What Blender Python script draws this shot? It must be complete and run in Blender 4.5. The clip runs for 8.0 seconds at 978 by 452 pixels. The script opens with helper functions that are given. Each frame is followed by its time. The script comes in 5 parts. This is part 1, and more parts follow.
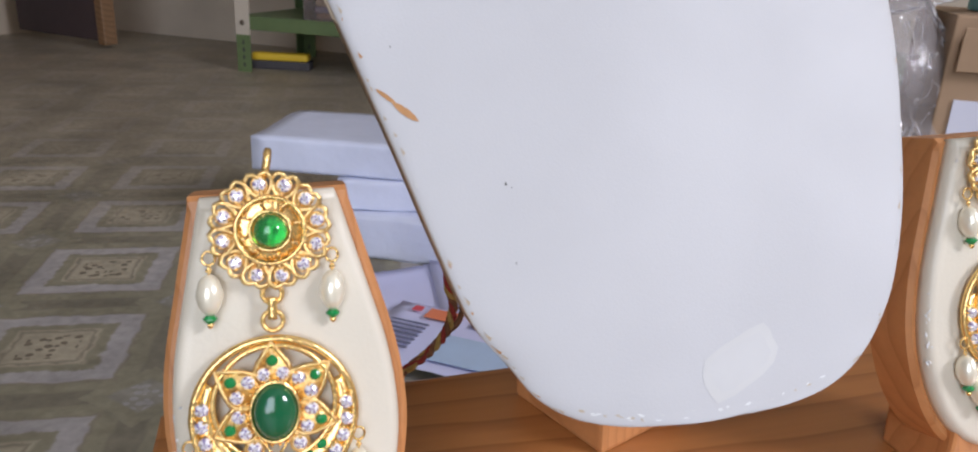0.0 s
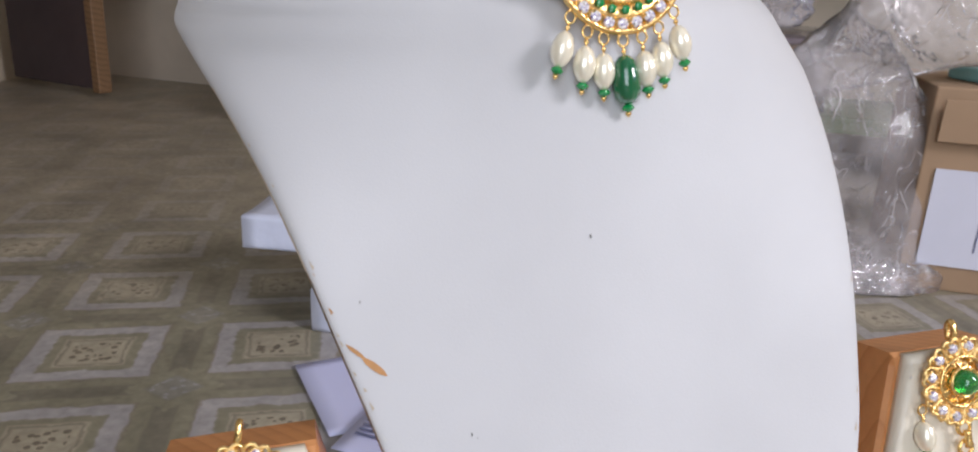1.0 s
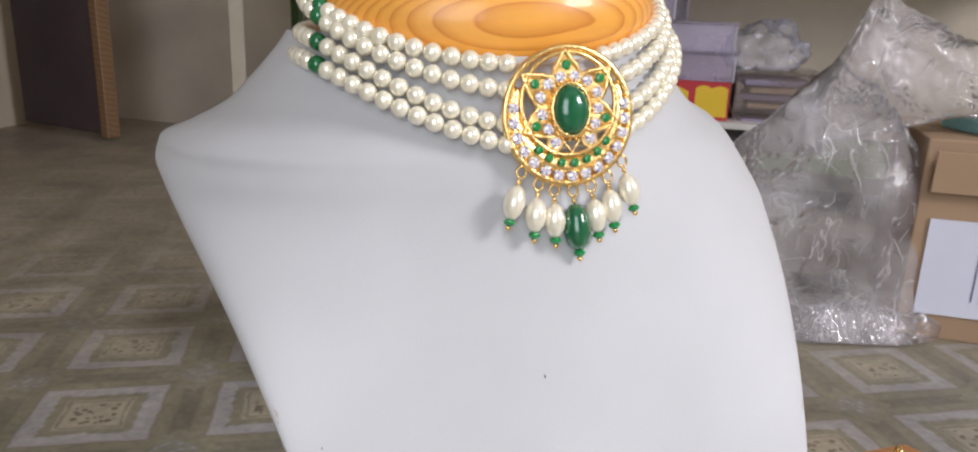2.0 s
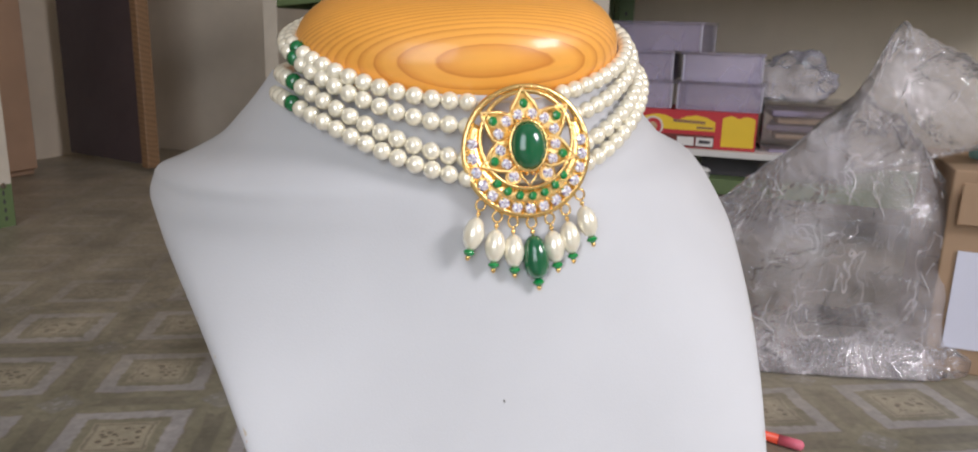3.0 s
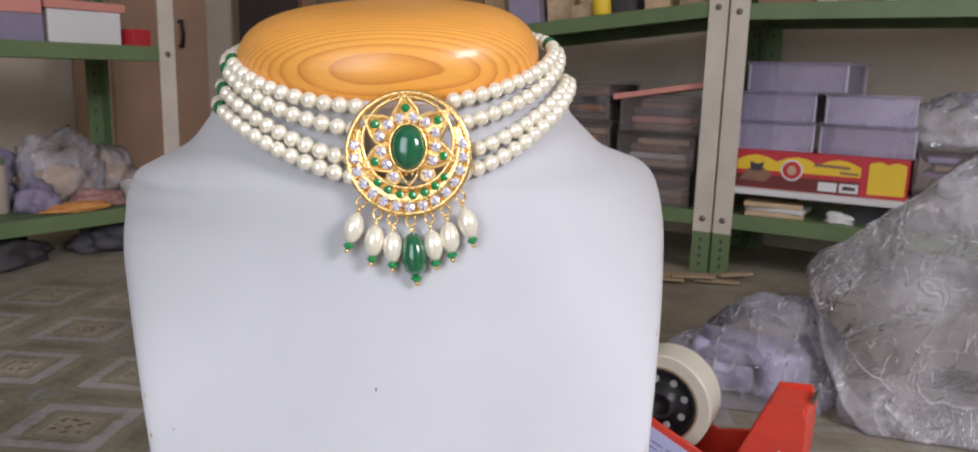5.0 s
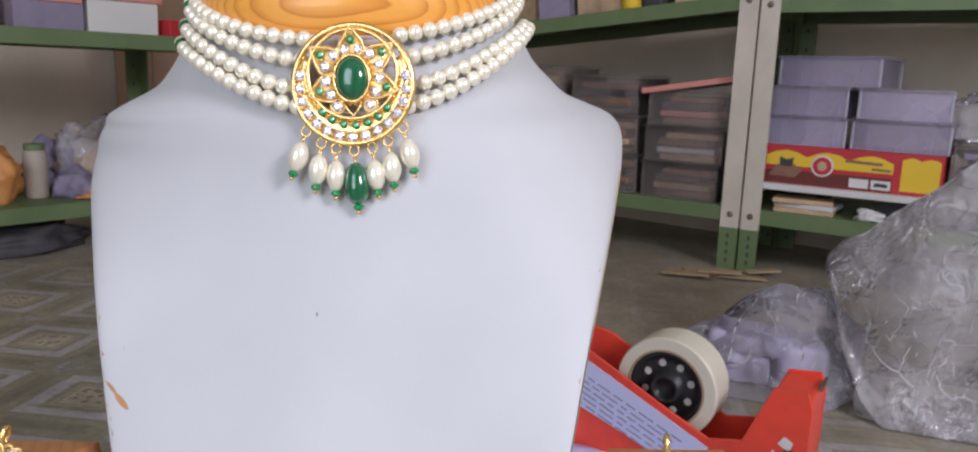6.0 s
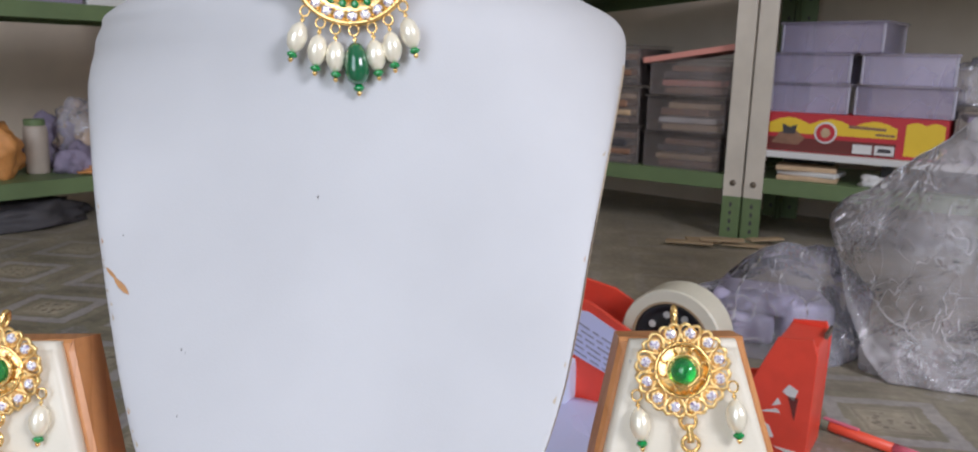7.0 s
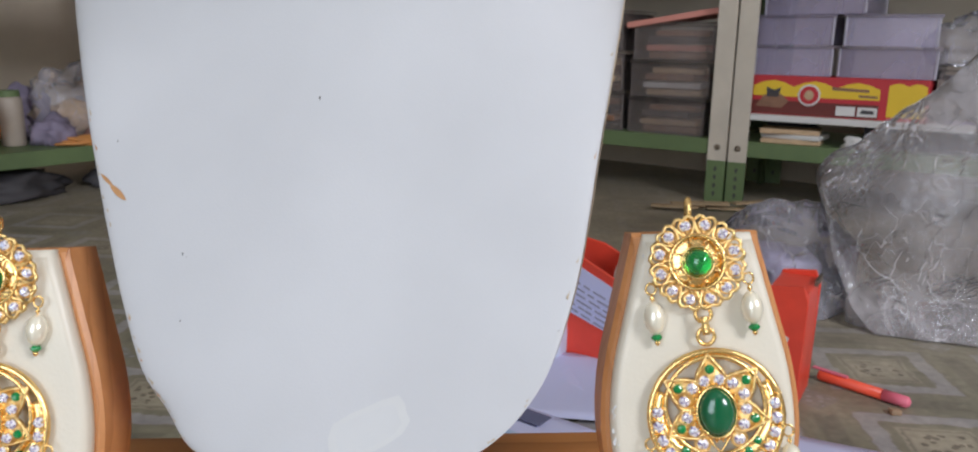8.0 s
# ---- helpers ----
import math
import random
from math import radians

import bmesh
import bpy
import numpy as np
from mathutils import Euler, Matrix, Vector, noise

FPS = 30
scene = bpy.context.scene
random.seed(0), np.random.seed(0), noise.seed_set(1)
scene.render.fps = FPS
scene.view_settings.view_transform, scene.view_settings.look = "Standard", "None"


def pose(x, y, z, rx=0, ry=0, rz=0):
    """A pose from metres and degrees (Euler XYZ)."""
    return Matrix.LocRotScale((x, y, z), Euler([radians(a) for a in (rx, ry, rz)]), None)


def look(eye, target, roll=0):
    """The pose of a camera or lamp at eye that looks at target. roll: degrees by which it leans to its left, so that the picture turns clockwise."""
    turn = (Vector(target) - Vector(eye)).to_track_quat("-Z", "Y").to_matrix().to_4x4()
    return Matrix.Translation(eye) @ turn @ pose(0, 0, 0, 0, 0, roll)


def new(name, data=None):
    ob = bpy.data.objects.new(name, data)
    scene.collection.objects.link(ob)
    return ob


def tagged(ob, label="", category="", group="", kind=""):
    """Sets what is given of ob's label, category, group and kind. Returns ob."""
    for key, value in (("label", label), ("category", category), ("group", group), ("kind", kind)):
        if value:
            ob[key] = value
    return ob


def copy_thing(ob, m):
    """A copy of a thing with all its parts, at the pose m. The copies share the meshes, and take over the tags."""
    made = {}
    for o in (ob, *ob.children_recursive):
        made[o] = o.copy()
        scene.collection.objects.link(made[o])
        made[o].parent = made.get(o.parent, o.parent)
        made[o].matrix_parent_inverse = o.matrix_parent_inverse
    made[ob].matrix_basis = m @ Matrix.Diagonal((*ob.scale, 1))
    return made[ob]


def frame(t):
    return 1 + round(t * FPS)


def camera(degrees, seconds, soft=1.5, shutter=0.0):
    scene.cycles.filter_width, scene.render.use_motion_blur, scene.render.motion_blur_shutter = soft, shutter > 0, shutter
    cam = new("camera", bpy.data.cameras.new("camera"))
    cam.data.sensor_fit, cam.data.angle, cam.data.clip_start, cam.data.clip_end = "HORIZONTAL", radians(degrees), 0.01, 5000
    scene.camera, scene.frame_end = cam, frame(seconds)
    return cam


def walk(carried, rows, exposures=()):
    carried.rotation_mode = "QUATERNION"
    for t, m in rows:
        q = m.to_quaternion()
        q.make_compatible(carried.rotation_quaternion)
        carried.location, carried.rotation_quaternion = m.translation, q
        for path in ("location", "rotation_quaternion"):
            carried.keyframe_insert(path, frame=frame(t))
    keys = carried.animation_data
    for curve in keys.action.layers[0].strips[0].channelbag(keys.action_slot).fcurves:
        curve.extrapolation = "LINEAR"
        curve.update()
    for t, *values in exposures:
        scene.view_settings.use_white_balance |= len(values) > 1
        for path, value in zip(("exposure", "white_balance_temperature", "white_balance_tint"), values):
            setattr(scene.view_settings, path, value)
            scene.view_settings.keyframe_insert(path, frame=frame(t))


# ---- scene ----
cam = camera(63.9, 8.0, soft=1.9)
cam.data.dof.use_dof = True
cam.data.dof.focus_distance = 0.34
cam.data.dof.aperture_fstop = 32
PATH = [
    (0, (0.1, 0.066, 0.362), (0.043, 1.947, -0.314), 2.8),
    (0.5, (0.104, 0.071, 0.39), (0.049, 1.962, -0.259), 2.8),
    (1, (0.105, 0.079, 0.426), (0.056, 1.981, -0.191), 2.6),
    (1.5, (0.112, 0.081, 0.457), (0.059, 1.993, -0.127), 2.2),
    (3, (0.145, 0.069, 0.469), (-0.026, 2.003, -0.009), 1.5),
    (3.5, (0.169, 0.067, 0.471), (-0.089, 2.0, 0.024), 1.2),
    (4, (0.194, 0.071, 0.469), (-0.187, 1.989, 0.053), 1.2),
    (4.5, (0.218, 0.072, 0.465), (-0.28, 1.97, 0.075), 1.2),
    (6, (0.281, 0.077, 0.436), (-0.403, 1.918, 0.06), 2.0),
    (6.5, (0.283, 0.076, 0.417), (-0.411, 1.912, 0.03), 1.7),
    (7, (0.283, 0.074, 0.398), (-0.403, 1.907, -0.01), 1.4),
    (7.5, (0.281, 0.071, 0.379), (-0.381, 1.907, -0.058), 1.2),
    (8, (0.275, 0.071, 0.37), (-0.363, 1.91, -0.09), 0.9),
]
TINT = [(0, 0, 6270, 13), (0.5, 0, 6310, 14), (1.5, 0.03, 6560, 11), (3, 0, 6600, 11), (4.5, -0.04, 6490, 14), (6, -0.02, 6190, 14), (7, -0.02, 6170, 11), (7.5, -0.07, 6240, 9), (8, -0.12, 6280, 8)]
walk(cam, [(t, look(eye, target, roll)) for t, eye, target, roll in PATH], TINT)

# ---------------------------------------------------------------- light
world = bpy.data.worlds.new("world")
scene.world = world
world.use_nodes = True
wn = world.node_tree.nodes
sky = wn.new("ShaderNodeTexSky")
sky.sky_type = "NISHITA"
sky.sun_disc = False
sky.sun_elevation = radians(50)
sky.sun_rotation = radians(150)
wn["Background"].inputs["Strength"].default_value = 0.12
world.node_tree.links.new(sky.outputs["Color"], wn["Background"].inputs["Color"])

ROOM = pose(0, 0, 0, 0, 0, -18)          # the room's axes
DISPLAY = pose(0.163, 0.259, 0.1854, 0, -3, 17)   # bench top, middle, under the bust


def lamp(name, m, sx, sy, watts, colour):
    d = bpy.data.lights.new(name, "AREA")
    d.shape, d.size, d.size_y, d.energy, d.color = "RECTANGLE", sx, sy, watts, colour
    ob = new(name, d)
    ob.matrix_world = m
    return ob


lamp("entrance_daylight", ROOM @ look((0.8, -2.3, 1.35), (0.2, 0.6, 0.5)), 1.5, 2.1, 45, (0.88, 0.93, 1.0))
lamp("window_daylight", ROOM @ look((2.55, 0.2, 1.75), (-0.4, 0.9, 0.2)), 0.8, 0.75, 55, (0.97, 0.96, 1.0))


# ---------------------------------------------------------------- materials
def mat(name, base, rough=0.5, metal=0.0, var=0.12, scale=30.0, bump=0.0, bscale=200.0, coat=0.0, spec=0.5, stain=0.0, sscale=4.0, alpha=1.0):
    """Principled surface with fine grain, larger stains and a relief, in object space."""
    m = bpy.data.materials.new(name)
    m.use_nodes = True
    nt = m.node_tree
    N, L = nt.nodes, nt.links
    p = N["Principled BSDF"]
    tc = N.new("ShaderNodeTexCoord")
    n1 = N.new("ShaderNodeTexNoise")
    n1.inputs["Scale"].default_value = scale
    n1.inputs["Detail"].default_value = 6
    L.new(tc.outputs["Object"], n1.inputs["Vector"])
    n2 = N.new("ShaderNodeTexNoise")
    n2.inputs["Scale"].default_value = sscale
    n2.inputs["Detail"].default_value = 3
    L.new(tc.outputs["Object"], n2.inputs["Vector"])
    r1 = N.new("ShaderNodeMapRange")
    r1.inputs["To Min"].default_value, r1.inputs["To Max"].default_value = 1 - var, 1 + var
    L.new(n1.outputs["Fac"], r1.inputs["Value"])
    r2 = N.new("ShaderNodeMapRange")
    r2.inputs["From Min"].default_value, r2.inputs["From Max"].default_value = 0.35, 0.7
    r2.inputs["To Min"].default_value, r2.inputs["To Max"].default_value = 1, 1 - stain
    L.new(n2.outputs["Fac"], r2.inputs["Value"])
    mu = N.new("ShaderNodeMath")
    mu.operation = "MULTIPLY"
    L.new(r1.outputs[0], mu.inputs[0])
    L.new(r2.outputs[0], mu.inputs[1])
    sc = N.new("ShaderNodeVectorMath")
    sc.operation = "SCALE"
    sc.inputs[0].default_value = base
    L.new(mu.outputs[0], sc.inputs["Scale"])
    L.new(sc.outputs[0], p.inputs["Base Color"])
    rr = N.new("ShaderNodeMapRange")
    rr.inputs["To Min"].default_value, rr.inputs["To Max"].default_value = max(rough - 0.08, 0.02), min(rough + 0.08, 1)
    L.new(n2.outputs["Fac"], rr.inputs["Value"])
    L.new(rr.outputs[0], p.inputs["Roughness"])
    p.inputs["Metallic"].default_value = metal
    p.inputs["Coat Weight"].default_value = coat
    p.inputs["Coat Roughness"].default_value = 0.1
    p.inputs["Specular IOR Level"].default_value = spec
    p.inputs["Alpha"].default_value = alpha
    if bump:
        n3 = N.new("ShaderNodeTexNoise")
        n3.inputs["Scale"].default_value = bscale
        n3.inputs["Detail"].default_value = 4
        L.new(tc.outputs["Object"], n3.inputs["Vector"])
        b = N.new("ShaderNodeBump")
        b.inputs["Strength"].default_value = bump
        b.inputs["Distance"].default_value = 0.002
        L.new(n3.outputs["Fac"], b.inputs["Height"])
        L.new(b.outputs[0], p.inputs["Normal"])
    return m


def wood(name, dark, light, axis=(0.15, 0.25, 1.0), rings=120.0, rough=0.35, coat=0.3, wobble=0.02, off=(0, 0, 0), gloss=0.22, arch=None):
    """Varnished softwood: growth layers across the given axis, pores along x."""
    m = bpy.data.materials.new(name)
    m.use_nodes = True
    nt = m.node_tree
    N, L = nt.nodes, nt.links
    p = N["Principled BSDF"]
    tc = N.new("ShaderNodeTexCoord")
    add = N.new("ShaderNodeVectorMath")
    add.operation = "ADD"
    add.inputs[1].default_value = off
    L.new(tc.outputs["Object"], add.inputs[0])
    st = N.new("ShaderNodeVectorMath")
    st.operation = "MULTIPLY"
    st.inputs[1].default_value = (0.35, 1, 1)
    L.new(add.outputs[0], st.inputs[0])
    nz = N.new("ShaderNodeTexNoise")
    nz.inputs["Scale"].default_value = 22
    nz.inputs["Detail"].default_value = 2
    L.new(st.outputs[0], nz.inputs["Vector"])
    dot = N.new("ShaderNodeVectorMath")
    dot.operation = "DOT_PRODUCT"
    dot.inputs[1].default_value = axis
    L.new(add.outputs[0], dot.inputs[0])
    wob = N.new("ShaderNodeMath")
    wob.operation = "MULTIPLY_ADD"
    wob.inputs[1].default_value = wobble
    L.new(nz.outputs["Fac"], wob.inputs[0])
    L.new(dot.outputs["Value"], wob.inputs[2])
    if arch:
        # the layers bend round the trunk's length: (across, offset, bend)
        av = N.new("ShaderNodeVectorMath")
        av.operation = "DOT_PRODUCT"
        av.inputs[1].default_value = arch[0]
        L.new(add.outputs[0], av.inputs[0])
        sh = N.new("ShaderNodeMath")
        sh.operation = "SUBTRACT"
        sh.inputs[1].default_value = arch[1]
        L.new(av.outputs["Value"], sh.inputs[0])
        sq = N.new("ShaderNodeMath")
        sq.operation = "MULTIPLY"
        L.new(sh.outputs[0], sq.inputs[0])
        L.new(sh.outputs[0], sq.inputs[1])
        bend = N.new("ShaderNodeMath")
        bend.operation = "MULTIPLY_ADD"
        bend.inputs[1].default_value = arch[2]
        L.new(sq.outputs[0], bend.inputs[0])
        L.new(wob.outputs[0], bend.inputs[2])
        wob = bend
    fr = N.new("ShaderNodeMath")
    fr.operation = "MULTIPLY_ADD"
    fr.inputs[1].default_value = rings
    fr.inputs[2].default_value = 0.98
    L.new(wob.outputs[0], fr.inputs[0])
    fx = N.new("ShaderNodeMath")
    fx.operation = "FRACT"
    L.new(fr.outputs[0], fx.inputs[0])
    ramp = N.new("ShaderNodeValToRGB")
    e = ramp.color_ramp.elements
    e[0].position, e[0].color = 0.0, (*light, 1)
    e[1].position, e[1].color = 1.0, (*light, 1)
    for pos, c in ((0.45, light), (0.82, tuple(0.45 * a + 0.55 * b for a, b in zip(light, dark))), (0.93, dark)):
        el = e.new(pos)
        el.color = (*c, 1)
    L.new(fx.outputs[0], ramp.inputs["Fac"])
    fine = N.new("ShaderNodeTexNoise")
    fine.inputs["Scale"].default_value = 300
    fs = N.new("ShaderNodeVectorMath")
    fs.operation = "MULTIPLY"
    fs.inputs[1].default_value = (0.06, 1, 1)
    L.new(add.outputs[0], fs.inputs[0])
    L.new(fs.outputs[0], fine.inputs["Vector"])
    mr = N.new("ShaderNodeMapRange")
    mr.inputs["To Min"].default_value, mr.inputs["To Max"].default_value = 0.9, 1.08
    L.new(fine.outputs["Fac"], mr.inputs["Value"])
    sc = N.new("ShaderNodeVectorMath")
    sc.operation = "SCALE"
    L.new(ramp.outputs["Color"], sc.inputs[0])
    L.new(mr.outputs[0], sc.inputs["Scale"])
    L.new(sc.outputs[0], p.inputs["Base Color"])
    p.inputs["Roughness"].default_value = rough
    p.inputs["Coat Weight"].default_value = coat
    p.inputs["Coat Roughness"].default_value = gloss
    return m


def plastic_film(name, tint, clear=0.45, rough=0.12, bump=0.6, scale=1.0, bubbles=0, ior=1.42, crease_glint=0.62):
    """Thin clear film: part see-through, part milky, with sharp creases that glint."""
    m = bpy.data.materials.new(name)
    m.use_nodes = True
    nt = m.node_tree
    N, L = nt.nodes, nt.links
    p = N["Principled BSDF"]
    out = N["Material Output"]
    tc = N.new("ShaderNodeTexCoord")
    w = N.new("ShaderNodeTexNoise")
    w.inputs["Scale"].default_value = 9 * scale
    w.inputs["Detail"].default_value = 4
    L.new(tc.outputs["Object"], w.inputs["Vector"])
    mixv = N.new("ShaderNodeMix")
    mixv.data_type = "VECTOR"
    mixv.inputs["Factor"].default_value = 0.10
    L.new(tc.outputs["Object"], mixv.inputs["A"])
    L.new(w.outputs["Color"], mixv.inputs["B"])
    heights = []
    for sc, stretch in ((13, (0.7, 1.0, 2.6)), (30, (2.0, 1.0, 1.2)), (95, (1, 1, 1))):
        mp = N.new("ShaderNodeVectorMath")
        mp.operation = "MULTIPLY"
        mp.inputs[1].default_value = stretch
        L.new(mixv.outputs["Result"], mp.inputs[0])
        v = N.new("ShaderNodeTexVoronoi")
        v.inputs["Scale"].default_value = sc * scale
        L.new(mp.outputs[0], v.inputs["Vector"])
        k = N.new("ShaderNodeMath")
        k.operation = "MULTIPLY"
        k.inputs[1].default_value = 16 / sc
        L.new(v.outputs["Distance"], k.inputs[0])
        heights.append(k.outputs[0])
    ad = heights[0]
    for h in heights[1:]:
        n = N.new("ShaderNodeMath")
        n.operation = "ADD"
        L.new(ad, n.inputs[0])
        L.new(h, n.inputs[1])
        ad = n.outputs[0]
    if bubbles:
        v = N.new("ShaderNodeTexVoronoi")
        v.inputs["Scale"].default_value = bubbles
        v.inputs["Randomness"].default_value = 0.5
        L.new(mixv.outputs["Result"], v.inputs["Vector"])
        dome = N.new("ShaderNodeMapRange")
        dome.interpolation_type = "SMOOTHSTEP"
        dome.inputs["From Min"].default_value, dome.inputs["From Max"].default_value = 0.15, 0.62
        dome.inputs["To Min"].default_value, dome.inputs["To Max"].default_value = 0.55, 0.0
        L.new(v.outputs["Distance"], dome.inputs["Value"])
        n = N.new("ShaderNodeMath")
        n.operation = "ADD"
        L.new(ad, n.inputs[0])
        L.new(dome.outputs[0], n.inputs[1])
        ad = n.outputs[0]
    b = N.new("ShaderNodeBump")
    b.inputs["Strength"].default_value = bump
    b.inputs["Distance"].default_value = 0.02
    L.new(ad, b.inputs["Height"])
    L.new(b.outputs[0], p.inputs["Normal"])
    p.inputs["Base Color"].default_value = (*tint, 1)
    p.inputs["Roughness"].default_value = 0.5
    p.inputs["Specular IOR Level"].default_value = 0.2
    sheen = N.new("ShaderNodeBsdfGlossy")
    sheen.inputs["Roughness"].default_value = rough
    L.new(b.outputs[0], sheen.inputs["Normal"])
    fres = N.new("ShaderNodeFresnel")
    fres.inputs["IOR"].default_value = ior
    L.new(b.outputs[0], fres.inputs["Normal"])
    top = N.new("ShaderNodeMixShader")
    t = N.new("ShaderNodeBsdfTransparent")
    t.inputs["Color"].default_value = (0.985, 0.98, 0.99, 1)
    mx = N.new("ShaderNodeMixShader")
    mr = N.new("ShaderNodeMapRange")
    mr.inputs["From Min"].default_value, mr.inputs["From Max"].default_value = 0.3, 0.7
    mr.inputs["To Min"].default_value, mr.inputs["To Max"].default_value = clear + 0.15, clear - 0.15
    L.new(w.outputs["Fac"], mr.inputs["Value"])
    # thin whitened lines: glints of the folds painted into the film
    fold = N.new("ShaderNodeTexNoise")
    fold.inputs["Scale"].default_value = 14 * scale
    fold.inputs["Detail"].default_value = 3
    fs = N.new("ShaderNodeVectorMath")
    fs.operation = "MULTIPLY"
    fs.inputs[1].default_value = (1.0, 0.7, 0.45)
    L.new(mixv.outputs["Result"], fs.inputs[0])
    L.new(fs.outputs[0], fold.inputs["Vector"])
    fd = N.new("ShaderNodeMath")
    fd.operation = "SUBTRACT"
    fd.inputs[1].default_value = 0.5
    L.new(fold.outputs["Fac"], fd.inputs[0])
    fa = N.new("ShaderNodeMath")
    fa.operation = "ABSOLUTE"
    L.new(fd.outputs[0], fa.inputs[0])
    fm = N.new("ShaderNodeMapRange")
    fm.inputs["From Min"].default_value, fm.inputs["From Max"].default_value = 0.0, 0.005
    fm.inputs["To Min"].default_value, fm.inputs["To Max"].default_value = crease_glint, 1.0
    L.new(fa.outputs[0], fm.inputs["Value"])
    fx = N.new("ShaderNodeMath")
    fx.operation = "MULTIPLY"
    L.new(mr.outputs[0], fx.inputs[0])
    L.new(fm.outputs[0], fx.inputs[1])
    L.new(fx.outputs[0], mx.inputs["Fac"])
    L.new(p.outputs[0], mx.inputs[1])
    L.new(t.outputs[0], mx.inputs[2])
    L.new(fres.outputs[0], top.inputs["Fac"])
    L.new(mx.outputs[0], top.inputs[1])
    L.new(sheen.outputs[0], top.inputs[2])
    L.new(top.outputs[0], out.inputs["Surface"])
    return m


def floor_material():
    """Printed vinyl sheet: framed squares and diamonds, worn and dull."""
    m = bpy.data.materials.new("vinyl_sheet")
    m.use_nodes = True
    nt = m.node_tree
    N, L = nt.nodes, nt.links
    p = N["Principled BSDF"]
    tc = N.new("ShaderNodeTexCoord")

    def math_(op, a, b=None, c=None):
        n = N.new("ShaderNodeMath")
        n.operation = op
        for i, v in enumerate((a, b, c)):
            if v is None:
                continue
            if isinstance(v, (int, float)):
                n.inputs[i].default_value = v
            else:
                L.new(v, n.inputs[i])
        return n.outputs[0]

    mp = N.new("ShaderNodeMapping")
    mp.vector_type = "TEXTURE"
    mp.inputs["Location"].default_value = (-0.352, 0.857, 0)
    mp.inputs["Rotation"].default_value = (0, 0, radians(13))
    mp.inputs["Scale"].default_value = (0.2, 0.182, 1)
    L.new(tc.outputs["Object"], mp.inputs["Vector"])
    sx = N.new("ShaderNodeSeparateXYZ")
    L.new(mp.outputs[0], sx.inputs[0])
    px = math_("ABSOLUTE", math_("SUBTRACT", math_("FRACT", math_("ADD", sx.outputs[0], 0.5)), 0.5))
    py = math_("ABSOLUTE", math_("SUBTRACT", math_("FRACT", math_("ADD", sx.outputs[1], 0.5)), 0.5))
    r = math_("MAXIMUM", px, py)
    s = math_("ADD", px, py)
    grain = N.new("ShaderNodeTexNoise")
    grain.inputs["Scale"].default_value = 90
    grain.inputs["Detail"].default_value = 6
    L.new(tc.outputs["Object"], grain.inputs["Vector"])
    worn = N.new("ShaderNodeTexNoise")
    worn.inputs["Scale"].default_value = 28
    worn.inputs["Detail"].default_value = 5
    L.new(tc.outputs["Object"], worn.inputs["Vector"])
    rag = math_("ADD", math_("MULTIPLY_ADD", grain.outputs["Fac"], 0.05, -0.025), math_("MULTIPLY_ADD", worn.outputs["Fac"], 0.06, -0.03))
    r2 = math_("ADD", r, rag)

    def ramp(v, stops):
        n = N.new("ShaderNodeValToRGB")
        e = n.color_ramp.elements
        e[0].position, e[0].color = 0, (*stops[0][1], 1)
        e[1].position, e[1].color = 1, (*stops[-1][1], 1)
        for (p0, c0), (p1, c1) in zip(stops, stops[1:]):
            for pos, c in ((p1 - 0.008, c0), (p1 + 0.008, c1)):
                el = e.new(pos)
                el.color = (*c, 1)
        L.new(v, n.inputs["Fac"])
        return n.outputs["Color"]

    beige, brown, olive, lav, dark = (0.36, 0.32, 0.24), (0.21, 0.185, 0.14), (0.225, 0.210, 0.150), (0.345, 0.328, 0.330), (0.170, 0.156, 0.118)
    frames = ramp(r2, [(0, beige), (0.155, brown), (0.17, beige), (0.185, olive), (0.245, lav), (0.345, brown), (0.36, olive), (0.44, dark)])
    diam = ramp(math_("SUBTRACT", 1.0, math_("ADD", s, rag)), [(0, (0.22, 0.21, 0.18)), (0.15, olive), (0.24, (0.22, 0.205, 0.15)), (0.255, dark)])
    # printed motif in the middle of square and diamond
    mot = N.new("ShaderNodeTexVoronoi")
    mot.inputs["Scale"].default_value = 21
    L.new(mp.outputs[0], mot.inputs["Vector"])
    motm = math_("LESS_THAN", math_("ADD", mot.outputs["Distance"], rag), 0.40)
    inner = math_("MULTIPLY", math_("LESS_THAN", r, 0.12), motm)
    inner2 = math_("MULTIPLY", math_("GREATER_THAN", s, 0.86), motm)

    def mix(f, a, b):
        n = N.new("ShaderNodeMix")
        n.data_type = "RGBA"
        L.new(f, n.inputs["Factor"])
        for key, v in (("A", a), ("B", b)):
            if isinstance(v, tuple):
                n.inputs[key].default_value = (*v, 1)
            else:
                L.new(v, n.inputs[key])
        return n.outputs["Result"]

    c = mix(math_("GREATER_THAN", math_("ADD", s, rag), 0.745), frames, diam)
    c = mix(inner, c, (0.155, 0.13, 0.095))
    c = mix(inner2, c, (0.29, 0.28, 0.275))
    # slight fade everywhere, strong towards the back: blur and gloss painted into the print
    fade_noise = N.new("ShaderNodeTexNoise")
    fade_noise.inputs["Scale"].default_value = 3.5
    fade_noise.inputs["Detail"].default_value = 4
    L.new(tc.outputs["Object"], fade_noise.inputs["Vector"])
